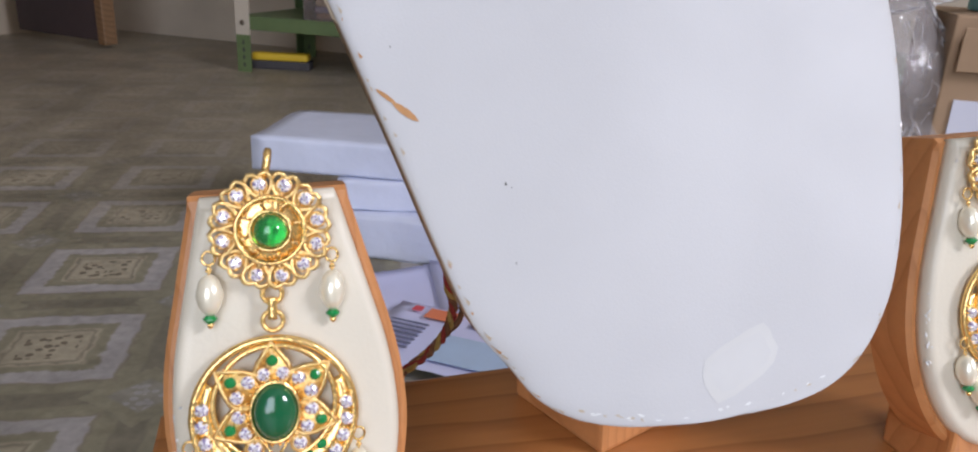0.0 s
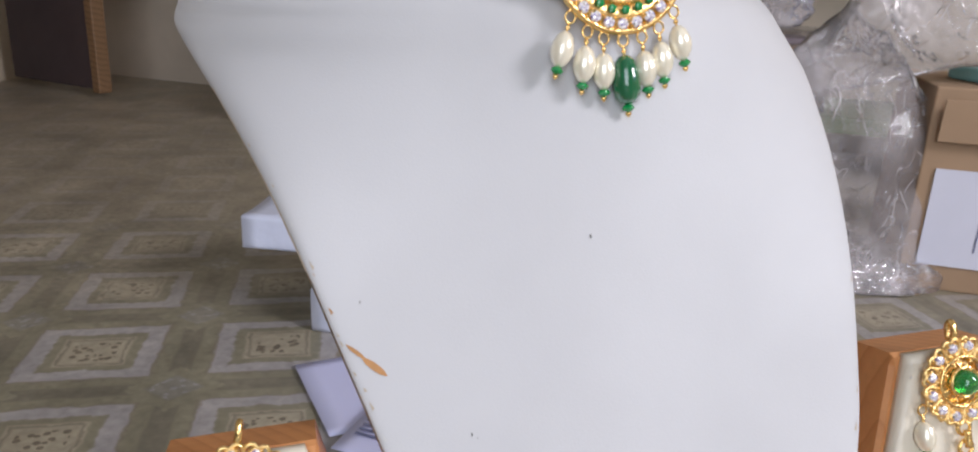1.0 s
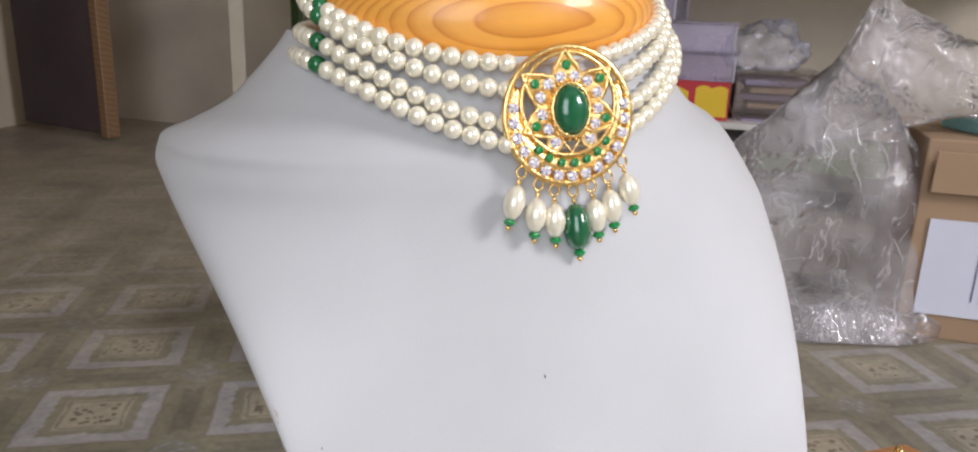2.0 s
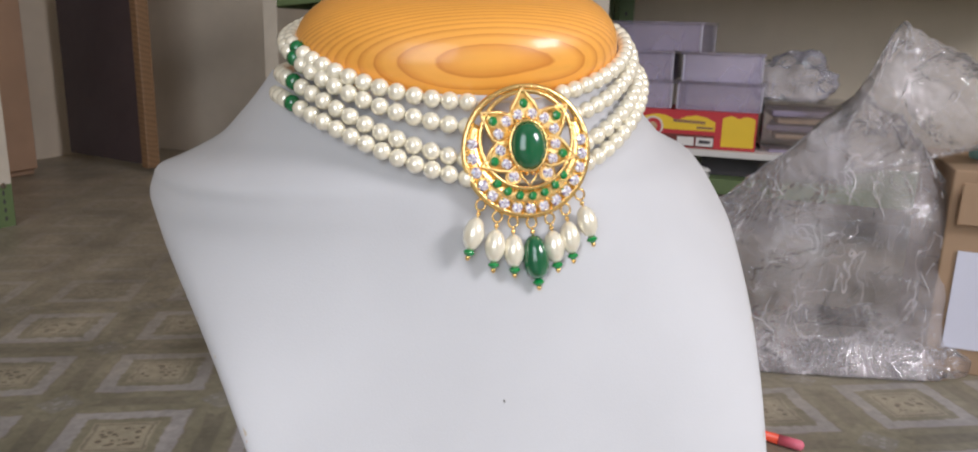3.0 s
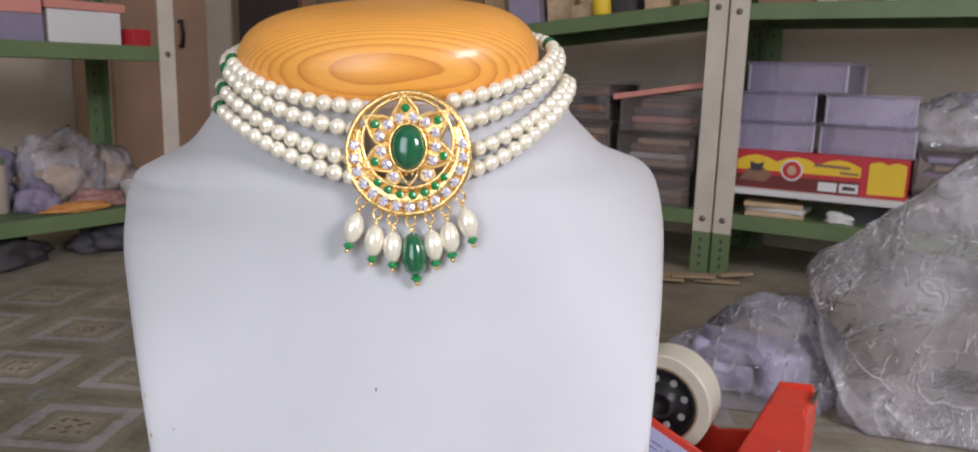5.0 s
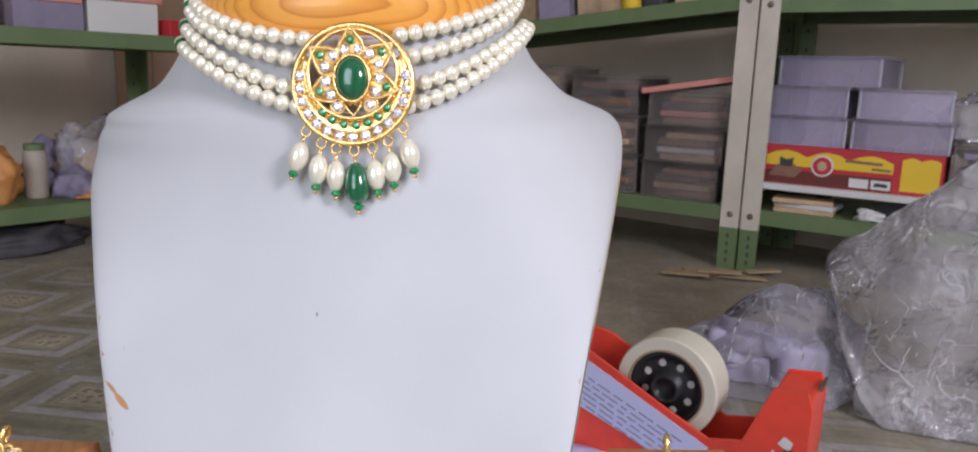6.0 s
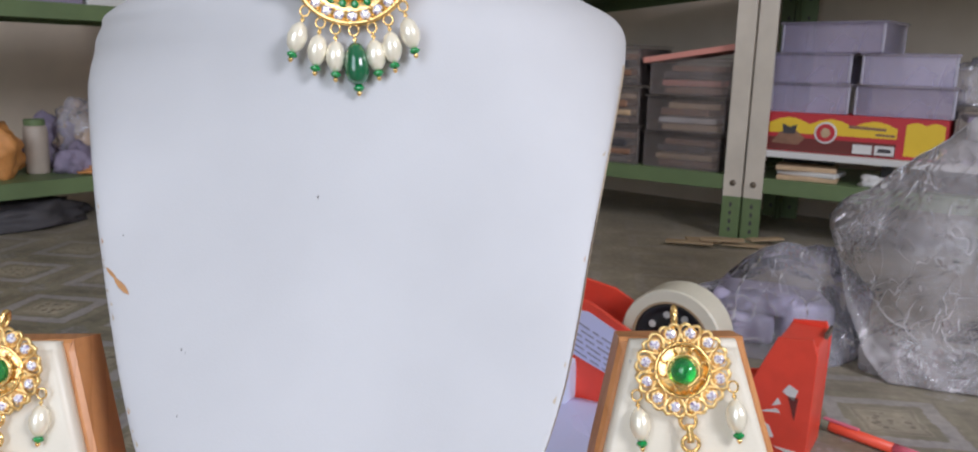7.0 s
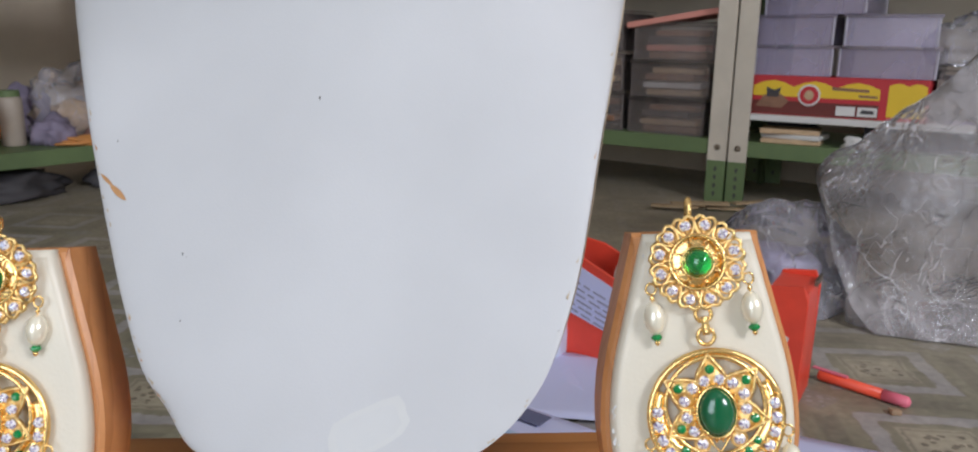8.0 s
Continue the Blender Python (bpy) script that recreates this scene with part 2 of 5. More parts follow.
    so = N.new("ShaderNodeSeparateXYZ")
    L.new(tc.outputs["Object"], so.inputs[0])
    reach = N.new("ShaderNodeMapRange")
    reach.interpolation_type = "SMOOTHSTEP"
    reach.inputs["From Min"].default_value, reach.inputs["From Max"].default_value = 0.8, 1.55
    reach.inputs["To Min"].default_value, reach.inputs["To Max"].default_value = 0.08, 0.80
    L.new(math_("ADD", so.outputs[1], math_("MULTIPLY_ADD", fade_noise.outputs["Fac"], 0.7, -0.35)), reach.inputs["Value"])
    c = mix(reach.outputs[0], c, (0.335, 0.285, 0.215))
    mott = N.new("ShaderNodeTexNoise")
    mott.inputs["Scale"].default_value = 7
    mott.inputs["Detail"].default_value = 8
    mott.inputs["Roughness"].default_value = 0.7
    L.new(tc.outputs["Object"], mott.inputs["Vector"])
    dirt = N.new("ShaderNodeMapRange")
    dirt.inputs["From Min"].default_value, dirt.inputs["From Max"].default_value = 0.35, 0.65
    dirt.inputs["To Min"].default_value, dirt.inputs["To Max"].default_value = 0.77, 1.26
    L.new(mott.outputs["Fac"], dirt.inputs["Value"])
    g2 = math_("MULTIPLY", dirt.outputs[0], math_("MULTIPLY_ADD", grain.outputs["Fac"], 0.7, 0.65))
    sc = N.new("ShaderNodeVectorMath")
    sc.operation = "SCALE"
    L.new(c, sc.inputs[0])
    L.new(g2, sc.inputs["Scale"])
    L.new(sc.outputs[0], p.inputs["Base Color"])
    rr = math_("MULTIPLY_ADD", mott.outputs["Fac"], 0.35, 0.25)
    L.new(rr, p.inputs["Roughness"])
    p.inputs["Specular IOR Level"].default_value = 0.35
    b = N.new("ShaderNodeBump")
    b.inputs["Strength"].default_value = 0.15
    b.inputs["Distance"].default_value = 0.002
    L.new(grain.outputs["Fac"], b.inputs["Height"])
    L.new(b.outputs[0], p.inputs["Normal"])
    return m


M = {
    "leather": mat("white_leatherette", (0.58, 0.58, 0.60), 0.55, spec=0.35, var=0.015, scale=60, bump=0.05, bscale=1400, stain=0.10, sscale=15),
    "board_edge": mat("fibreboard_edge", (0.50, 0.41, 0.30), 0.8, var=0.25, scale=200),
    "cream": mat("cream_leatherette", (0.76, 0.70, 0.585), 0.4, var=0.02, scale=80, bump=0.06, bscale=900, stain=0.06, sscale=30),
    "pine": wood("varnished_pine", (0.66, 0.225, 0.028), (0.90, 0.41, 0.070), axis=(-0.12, 1.0, -0.42), rings=215, wobble=0.016, rough=0.40, coat=0.3, gloss=0.1, arch=((0, 0.385, 0.917), -0.0135, 72)),
    "stand_wood": wood("stand_wood", (0.50, 0.205, 0.070), (0.60, 0.265, 0.098), axis=(1.0, 0.55, 0.05), rings=190, wobble=0.014, rough=0.45, coat=0.15),
    "bench_wood": wood("bench_wood", (0.34, 0.125, 0.034), (0.48, 0.195, 0.058), axis=(0.05, 1.0, 0.35), rings=60, rough=0.36, coat=0.45),
    "gold": mat("polished_gold", (1.0, 0.69, 0.28), 0.26, metal=1.0, var=0.06, scale=300, bump=0.14, bscale=700),
    "gold_dull": mat("cast_gold", (1.0, 0.70, 0.30), 0.34, metal=1.0, var=0.12, scale=400, bump=0.3, bscale=900),
    "pearl": mat("glass_pearl", (0.95, 0.885, 0.715), 0.26, metal=0.24, var=0.02, scale=100, coat=1.0, spec=0.8),
    "emerald": mat("green_cabochon", (0.006, 0.13, 0.05), 0.14, var=0.15, scale=150, coat=0.8),
    "emerald_bead": mat("green_glass_bead", (0.004, 0.15, 0.045), 0.10, var=0.2, scale=200, coat=0.8),
    "bead_green": mat("small_green_bead", (0.004, 0.25, 0.06), 0.08, var=0.2, scale=300, coat=0.8),
    "emerald_bright": mat("green_glass", (0.015, 0.46, 0.13), 0.04, var=0.2, scale=300, coat=0.6),
    "emerald_mid": mat("green_set_stone", (0.006, 0.22, 0.055), 0.06, var=0.2, scale=300, coat=0.8),
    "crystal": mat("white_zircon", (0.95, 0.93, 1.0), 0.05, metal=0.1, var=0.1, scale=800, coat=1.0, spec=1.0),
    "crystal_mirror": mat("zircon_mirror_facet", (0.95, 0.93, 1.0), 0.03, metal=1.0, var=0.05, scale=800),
    # dark reflection put into the facet's own colour
    "crystal_painted_dark": mat("zircon_painted_dark_facet", (0.30, 0.25, 0.44), 0.05, metal=0.0, var=0.2, scale=800, coat=1.0),
    "frayed": mat("torn_backing", (0.72, 0.73, 0.74), 0.9, var=0.1, scale=500),
    "wall": mat("old_limewash", (0.66, 0.565, 0.455), 0.9, var=0.05, scale=25, bump=0.2, bscale=60, stain=0.22, sscale=2.2),
    "concrete": mat("concrete", (0.32, 0.31, 0.29), 0.9, var=0.1, scale=8, stain=0.2, sscale=0.8),
    "ceiling": mat("ceiling_paint", (0.6, 0.57, 0.53), 0.9, stain=0.1),
    "vinyl": floor_material(),
    "green_steel": mat("green_enamel_steel", (0.14, 0.20, 0.085), 0.5, var=0.1, scale=40, stain=0.2, sscale=6),
    "white_steel": mat("white_enamel_steel", (0.62, 0.55, 0.46), 0.5, var=0.06, scale=40, stain=0.15, sscale=9),
    "bolt": mat("rusty_bolt", (0.20, 0.16, 0.12), 0.5, metal=0.7, var=0.3, scale=200),
    "dark_door": mat("dark_brown_laminate", (0.085, 0.060, 0.064), 0.55, var=0.15, scale=30, stain=0.2),
    "door_edge": wood("door_edge_wood", (0.16, 0.09, 0.045), (0.25, 0.14, 0.07), rings=60, rough=0.6, coat=0.0),
    "tan_board": mat("tan_board", (0.42, 0.26, 0.17), 0.7, var=0.08, scale=20, stain=0.25, sscale=4),
    "red_plastic": mat("red_plastic", (0.86, 0.075, 0.04), 0.38, var=0.1, scale=60, stain=0.22, sscale=12, bump=0.1, bscale=300),
    "black_plastic": mat("black_plastic", (0.02, 0.02, 0.022), 0.4, var=0.2),
    "tape": mat("cream_tape", (0.72, 0.68, 0.55), 0.3, var=0.05, scale=200),
    "card_core": mat("brown_card_core", (0.42, 0.30, 0.18), 0.8),
    "paper": mat("white_paper", (0.62, 0.64, 0.90), 0.75, var=0.02, stain=0.05, sscale=8),
    "box_paper": mat("white_wrapped_box", (0.66, 0.70, 0.86), 0.6, var=0.03, scale=60, stain=0.1, sscale=12, bump=0.5, bscale=60),
    "print": mat("ink", (0.13, 0.14, 0.24), 0.8),
    "label_paper": mat("pale_label", (0.64, 0.65, 0.76), 0.7, var=0.02, stain=0.06, sscale=10),
    "label_ink": mat("faded_ink", (0.30, 0.30, 0.42), 0.8),
    "print_orange": mat("orange_ink", (0.75, 0.22, 0.10), 0.7),
    "print_blue": mat("blue_ink", (0.42, 0.55, 0.75), 0.7),
    "print_red": mat("red_ink", (0.6, 0.08, 0.1), 0.7),
    "carton": mat("brown_carton", (0.36, 0.24, 0.15), 0.85, var=0.06, scale=40, stain=0.12),
    "film": plastic_film("crumpled_film", (0.86, 0.83, 0.92), clear=0.78, rough=0.04, bump=0.12, ior=1.36),
    "bubble_film": plastic_film("bubble_film", (0.84, 0.79, 0.81), clear=0.80, rough=0.05, bump=0.16, bubbles=85, ior=1.38),
    "fold_film": plastic_film("painted_fold_glint", (0.90, 0.87, 0.88), clear=0.55, rough=0.10, bump=0.05, ior=1.45),
    "clear_box": plastic_film("clear_polypropylene", (0.68, 0.60, 0.81), clear=0.77, rough=0.22, bump=0.03, scale=0.4, ior=1.25, crease_glint=0.95),
    "box_rim": plastic_film("polypropylene_edge_light", (0.84, 0.81, 0.90), clear=0.68, rough=0.2, bump=0.02, scale=0.4, ior=1.25, crease_glint=0.95),
    "dim_box": plastic_film("hazy_polypropylene", (0.44, 0.37, 0.34), clear=0.88, rough=0.2, bump=0.03, scale=0.4, ior=1.2, crease_glint=0.95),
    "purple_cloth": mat("purple_stuff", (0.25, 0.21, 0.295), 0.7, var=0.2),
    "mauve_packet": mat("mauve_packet", (0.50, 0.46, 0.64), 0.5, var=0.12, scale=40, stain=0.15, sscale=14),
    "yellow_card": mat("yellow_card", (0.78, 0.52, 0.03), 0.5, var=0.04),
    "red_card": mat("red_card", (0.50, 0.03, 0.04), 0.5, var=0.06),
    "maroon_card": mat("maroon_card", (0.14, 0.025, 0.02), 0.5, var=0.1),
    "white_card": mat("white_card", (0.7, 0.68, 0.66), 0.6, var=0.04, stain=0.08),
    "pink_card": mat("pink_card", (0.62, 0.25, 0.20), 0.6, var=0.08),
    "beige_plastic": mat("beige_plastic", (0.44, 0.37, 0.31), 0.45, var=0.15, scale=40),
    "dusky_cloth": mat("dusky_pink_packets", (0.38, 0.20, 0.18), 0.7, var=0.35, scale=60),
    "orange_paper": mat("orange_packets", (0.62, 0.27, 0.08), 0.6, var=0.3, scale=60),
    "tan_stuff": mat("tan_packets", (0.52, 0.36, 0.22), 0.7, var=0.35, scale=60),
    "brown_stuff": mat("brown_packets", (0.25, 0.13, 0.08), 0.7, var=0.4, scale=60),
    "dark_stuff": mat("dark_carton", (0.06, 0.055, 0.06), 0.7, var=0.3),
    "pen_orange": mat("orange_pen", (0.84, 0.10, 0.05), 0.4),
    "pen_pink": mat("pink_cap", (0.78, 0.18, 0.26), 0.4),
    "scuff": mat("tan_scuff", (0.50, 0.26, 0.11), 0.8, var=0.3, scale=300),
    "mark": mat("dark_speck", (0.16, 0.16, 0.16), 0.8),
    "smear": mat("dried_glue", (0.592, 0.59, 0.59), 0.6, var=0.03, scale=120),
    "smear_rim": mat("glue_film", (0.580, 0.579, 0.586), 0.5, var=0.03, scale=90),
    "cord": mat("twisted_thread", (0.20, 0.09, 0.045), 0.85, var=0.5, scale=400),
    "cord_gold": mat("gold_thread", (0.42, 0.27, 0.07), 0.5, var=0.4, scale=400),
    "cord_red": mat("red_thread", (0.30, 0.04, 0.03), 0.85, var=0.3, scale=400),
    "teal": mat("teal_plastic", (0.25, 0.5, 0.5), 0.5),
}

pb = M["pearl"].node_tree.nodes["Principled BSDF"]
pb.inputs["Coat IOR"].default_value = 1.9
pb.inputs["Coat Roughness"].default_value = 0.05
pb.inputs["Subsurface Weight"].default_value = 0.0
pb.inputs["Subsurface Radius"].default_value = (0.9, 0.8, 0.6)
pb.inputs["Subsurface Scale"].default_value = 0.003

for key, much in (("emerald", 0.1), ("emerald_bright", 0.8)):
    M[key].node_tree.nodes["Principled BSDF"].inputs["Transmission Weight"].default_value = much

# ---------------------------------------------------------------- mesh helpers
def link(name, bm, material, parent=None, m=None, label="", smooth=False):
    me = bpy.data.meshes.new(name)
    bm.to_mesh(me)
    bm.free()
    for x in (material if isinstance(material, (list, tuple)) else [material]):
        me.materials.append(M[x] if isinstance(x, str) else x)
    if smooth:
        me.polygons.foreach_set("use_smooth", [True] * len(me.polygons))
    return place(name, me, parent, m, label)


def place(name, me, parent=None, m=None, label=""):
    ob = new(name, me)
    if parent is not None:
        ob.parent = parent
    if m is not None:
        ob.matrix_local = m
    if label:
        tagged(ob, label)
    return ob


def part(name, bm, material, parent, label="", m=None, smooth=False):
    return link(name, bm, material, parent, m, label, smooth)


def empty(name, m, label, category, group="", kind=""):
    ob = new(name)
    ob.empty_display_size = 0.02
    ob.matrix_world = m
    return tagged(ob, label, category, group, kind)


def add_box(bm, c, s, m=None, bevel=0.0, seg=1):
    r = bmesh.ops.create_cube(bm, size=1, matrix=(m or Matrix()) @ Matrix.Translation(c) @ Matrix.Diagonal((*s, 1)))
    if bevel:
        es = {e for v in r["verts"] for e in v.link_edges}
        bmesh.ops.bevel(bm, geom=list(es), offset=bevel, segments=seg, profile=0.6, affect="EDGES")
    return bm


def box(c, s, m=None, bevel=0.0, seg=1):
    return add_box(bmesh.new(), c, s, m, bevel, seg)


def add_lathe(bm, prof, seg=24, m=None, sx=1.0, sy=1.0):
    """Turns (radius, height) pairs about z."""
    m = m or Matrix()
    rings = []
    for r, z in prof:
        if r < 1e-6:
            rings.append([bm.verts.new(m @ Vector((0, 0, z)))])
        else:
            rings.append([bm.verts.new(m @ Vector((r * sx * math.cos(2 * math.pi * i / seg), r * sy * math.sin(2 * math.pi * i / seg), z))) for i in range(seg)])
    for a, b in zip(rings, rings[1:]):
        for i in range(seg):
            j = (i + 1) % seg
            if len(a) == 1 and len(b) > 1:
                bm.faces.new((a[0], b[j], b[i]))
            elif len(b) == 1 and len(a) > 1:
                bm.faces.new((a[i], a[j], b[0]))
            elif len(a) > 1:
                bm.faces.new((a[i], a[j], b[j], b[i]))
    return bm


def lathe(prof, seg=24, m=None, sx=1.0, sy=1.0):
    return add_lathe(bmesh.new(), prof, seg, m, sx, sy)


def add_tube(bm, pts, r, seg=8, closed=False, flat=1.0):
    """A round bar along points; r may be a list."""
    n = len(pts)
    pts = [Vector(p) for p in pts]
    up = Vector((0.13, 0.21, 0.97))
    rings = []
    for i, p in enumerate(pts):
        a = pts[(i - 1) % n] if closed or i else p
        b = pts[(i + 1) % n] if closed or i < n - 1 else p
        t = (b - a).normalized()
        side = t.cross(up)
        if side.length < 0.05:
            side = t.cross(Vector((1, 0, 0)))
        side.normalize()
        up2 = side.cross(t)
        rr = r[i] if isinstance(r, (list, tuple)) else r
        rings.append([bm.verts.new(p + side * rr * math.cos(2 * math.pi * k / seg) + up2 * rr * flat * math.sin(2 * math.pi * k / seg)) for k in range(seg)])
    for i in range(n if closed else n - 1):
        a, b = rings[i], rings[(i + 1) % n]
        for k in range(seg):
            q = (k + 1) % seg
            bm.faces.new((a[k], a[q], b[q], b[k]))
    if not closed:
        bm.faces.new(rings[0][::-1])
        bm.faces.new(rings[-1])
    return bm


def circle(cx, cz, rx, rz, n, y=0.0, a0=0.0):
    return [(cx + rx * math.cos(a0 + 2 * math.pi * i / n), y, cz + rz * math.sin(a0 + 2 * math.pi * i / n)) for i in range(n)]


def add_slab(bm, outline, y0, y1, chamfer=0.0, inset=0.0):
    """A plate in the xz plane from y0 (front) to y1 (back), with a chamfered front edge."""
    cx = sum(p[0] for p in outline) / len(outline)
    cz = sum(p[1] for p in outline) / len(outline)

    def ring(y, f):
        out = []
        n = len(outline)
        for i, (x, z) in enumerate(outline):
            (x0, z0), (x1, z1) = outline[i - 1], outline[(i + 1) % n]
            tx, tz = x1 - x0, z1 - z0
            l = math.hypot(tx, tz) or 1
            out.append(bm.verts.new((x - tz / l * f, y, z + tx / l * f)))
        return out

    rings = [ring(y0, inset + chamfer)]
    steps = 5 if chamfer > 0.002 else 1
    for k in range(1, steps + 1 if chamfer else 0):
        a = math.pi / 2 * k / steps
        rings.append(ring(y0 + chamfer * (1 - math.cos(a)), inset + chamfer * (1 - math.sin(a))))
    rings.append(ring(y1, 0))
    n = len(outline)
    for a, b in zip(rings, rings[1:]):
        for i in range(n):
            j = (i + 1) % n
            bm.faces.new((a[i], a[j], b[j], b[i]))
    bm.faces.new(rings[0][::-1])
    bm.faces.new(rings[-1])
    return bm


def slab(outline, y0, y1, chamfer=0.0, inset=0.0):
    return add_slab(bmesh.new(), outline, y0, y1, chamfer, inset)


def spline(rows, sub):
    """Catmull-Rom through rows of equal length."""
    out = []
    n = len(rows)
    for i in range(n - 1):
        p0, p1, p2, p3 = (np.array(rows[max(0, min(n - 1, i + k))], float) for k in (-1, 0, 1, 2))
        for s in range(sub):
            t = s / sub
            out.append(0.5 * (2 * p1 + (p2 - p0) * t + (2 * p0 - 5 * p1 + 4 * p2 - p3) * t * t + (3 * p1 - p0 - 3 * p2 + p3) * t ** 3))
    out.append(np.array(rows[-1], float))
    return out


def sphere_mesh(name, r, material, u=16, v=10):
    bm = bmesh.new()
    bmesh.ops.create_uvsphere(bm, u_segments=u, v_segments=v, radius=r)
    me = bpy.data.meshes.new(name)
    bm.to_mesh(me)
    bm.free()
    me.polygons.foreach_set("use_smooth", [True] * len(me.polygons))
    me.materials.append(M[material])
    return me


def bm_mesh(name, bm, material, smooth=True):
    me = bpy.data.meshes.new(name)
    bm.to_mesh(me)
    bm.free()
    me.polygons.foreach_set("use_smooth", [smooth] * len(me.polygons))
    me.materials.append(M[material])
    return me


# ---------------------------------------------------------------- the room
def structure(name, bm, material, label, m=ROOM):
    ob = link(name, bm, material, None, m)
    return tagged(ob, label, name.rstrip("_0123456789").replace("_", " ").split(" ")[0], kind="structure")


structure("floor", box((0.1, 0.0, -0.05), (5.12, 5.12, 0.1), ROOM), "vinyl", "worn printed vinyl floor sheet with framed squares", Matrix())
structure("ground", box((0, 0, -0.16), (60, 60, 0.1)), "concrete", "plain grey concrete ground outside the room", Matrix())
structure("wall_north", box((0.1, 2.46, 1.3), (5.24, 0.12, 2.6)), "wall", "stained beige limewashed wall behind the racks")
structure("wall_west", box((-2.46, -0.03, 1.3), (0.12, 4.82, 2.6)), "wall", "stained beige limewashed wall behind a rack")
bm = bmesh.new()
add_box(bm, (2.66, 1.78, 1.3), (0.12, 1.48, 2.6))
add_box(bm, (2.66, -1.58, 1.3), (0.12, 1.96, 2.6))
add_box(bm, (2.66, 0.22, 0.52), (0.12, 1.64, 1.04))
add_box(bm, (2.66, 0.22, 2.53), (0.12, 1.64, 0.14))
structure("wall_east", bm, "wall", "stained beige limewashed side wall with a window")
bm = bmesh.new()
add_box(bm, (-1.43, -2.5, 1.3), (2.18, 0.12, 2.6))
add_box(bm, (1.89, -2.5, 1.3), (1.42, 0.12, 2.6))
add_box(bm, (0.42, -2.5, 2.53), (1.52, 0.12, 0.14))
structure("wall_south", bm, "wall", "beige wall with the open shop entrance")
structure("ceiling", box((0.1, 0.0, 2.66), (5.24, 5.12, 0.12)), "ceiling", "plain off-white painted ceiling")

door = tagged(new("door_1"), "dark brown door leaf with a raw wooden edge, ajar", "door", kind="structure")
door.matrix_world = ROOM @ pose(-1.89, 2.0, 0, 0, 0, -8)
part("door_leaf", box((-0.22, 0, 1.04), (0.40, 0.035, 2.03), bevel=0.003), "dark_door", door)
part("door_edge", box((0.0, 0, 1.04), (0.035, 0.045, 2.05), bevel=0.003), "door_edge", door, "raw brown wooden edge strip")


# ---------------------------------------------------------------- bench
bench = empty("low_bench", DISPLAY, "low brown wooden bench under the jewellery display", "bench")
part("bench_top", box((0.002, 0.035, -0.011), (0.345, 0.19, 0.022), bevel=0.002, seg=2), "bench_wood", bench)
for x in (-0.15, 0.155):
    for y in (-0.04, 0.11):
        foot_z = (DISPLAY @ Vector((x, y, 0))).z
        part("leg", box((x, y, -0.022 - (foot_z - 0.022) / 2), (0.026, 0.026, foot_z - 0.022), bevel=0.002), "bench_wood", bench)

# ---------------------------------------------------------------- bust
# height, depth of the middle, half width, depth of the edge behind the middle, middle's x, turn
BUST = spline([
    (0.0535, 0.0000, 0.0147, 0.0016, -0.0015, -0.0284), (0.0545, 0.0005, 0.0270, 0.0019, -0.0013, -0.0370), (0.0570, 0.0020, 0.0391, 0.0026, -0.0009, -0.0445),
    (0.0620, 0.0048, 0.0492, 0.0035, 0.0001, -0.0481), (0.0700, 0.0095, 0.0576, 0.0040, 0.0019, -0.0414), (0.0820, 0.0155, 0.0665, 0.0037, 0.0017, -0.0240),
    (0.1020, 0.0245, 0.0745, 0.0045, 0.0019, -0.0063), (0.1220, 0.0340, 0.0807, 0.0060, 0.0012, 0.0068), (0.1420, 0.0445, 0.0866, 0.0075, -0.0001, 0.0101),
    (0.1620, 0.0555, 0.0929, 0.0110, -0.0010, 0.0307), (0.1820, 0.0635, 0.1002, 0.0226, -0.0023, 0.0522), (0.2020, 0.0690, 0.1091, 0.0453, -0.0047, 0.0747),
    (0.2120, 0.0715, 0.1143, 0.0644, -0.0067, 0.0875), (0.2190, 0.0730, 0.1180, 0.0820, -0.0088, 0.0828), (0.2250, 0.0740, 0.1192, 0.0927, -0.0113, 0.0685),
    (0.2300, 0.0750, 0.1162, 0.0953, -0.0138, 0.0355), (0.2345, 0.0762, 0.1096, 0.0870, -0.0170, 0.0126), (0.2395, 0.0778, 0.0985, 0.0763, -0.0165, -0.0113),
    (0.2460, 0.0795, 0.0883, 0.0738, -0.0130, -0.0342), (0.2535, 0.0812, 0.0807, 0.0701, -0.0124, -0.0437), (0.2610, 0.0828, 0.0750, 0.0631, -0.0109, -0.0388),
    (0.2670, 0.0840, 0.0709, 0.0590, -0.0098, -0.0291), (0.2715, 0.0848, 0.0683, 0.0565, -0.0090, -0.0164)], 5)
BZ, BY, BW, BE, BC, BK = (np.array([r[k] for r in BUST]) for k in range(6))
SOFT = np.array([np.sum(BE * np.gradient(BZ) * np.exp(-((BZ - q) / 0.016) ** 2)) / np.sum(np.gradient(BZ) * np.exp(-((BZ - q) / 0.016) ** 2)) for q in BZ])


def hollow(e, soft, k, w, th):
    """How far the face lies behind its middle line: even across the chest, turned back at the edges."""
    sn = math.sin(th)
    return soft * (1 - math.cos(th)) + (e - soft) * sn ** 6 + k * w * sn ** 5


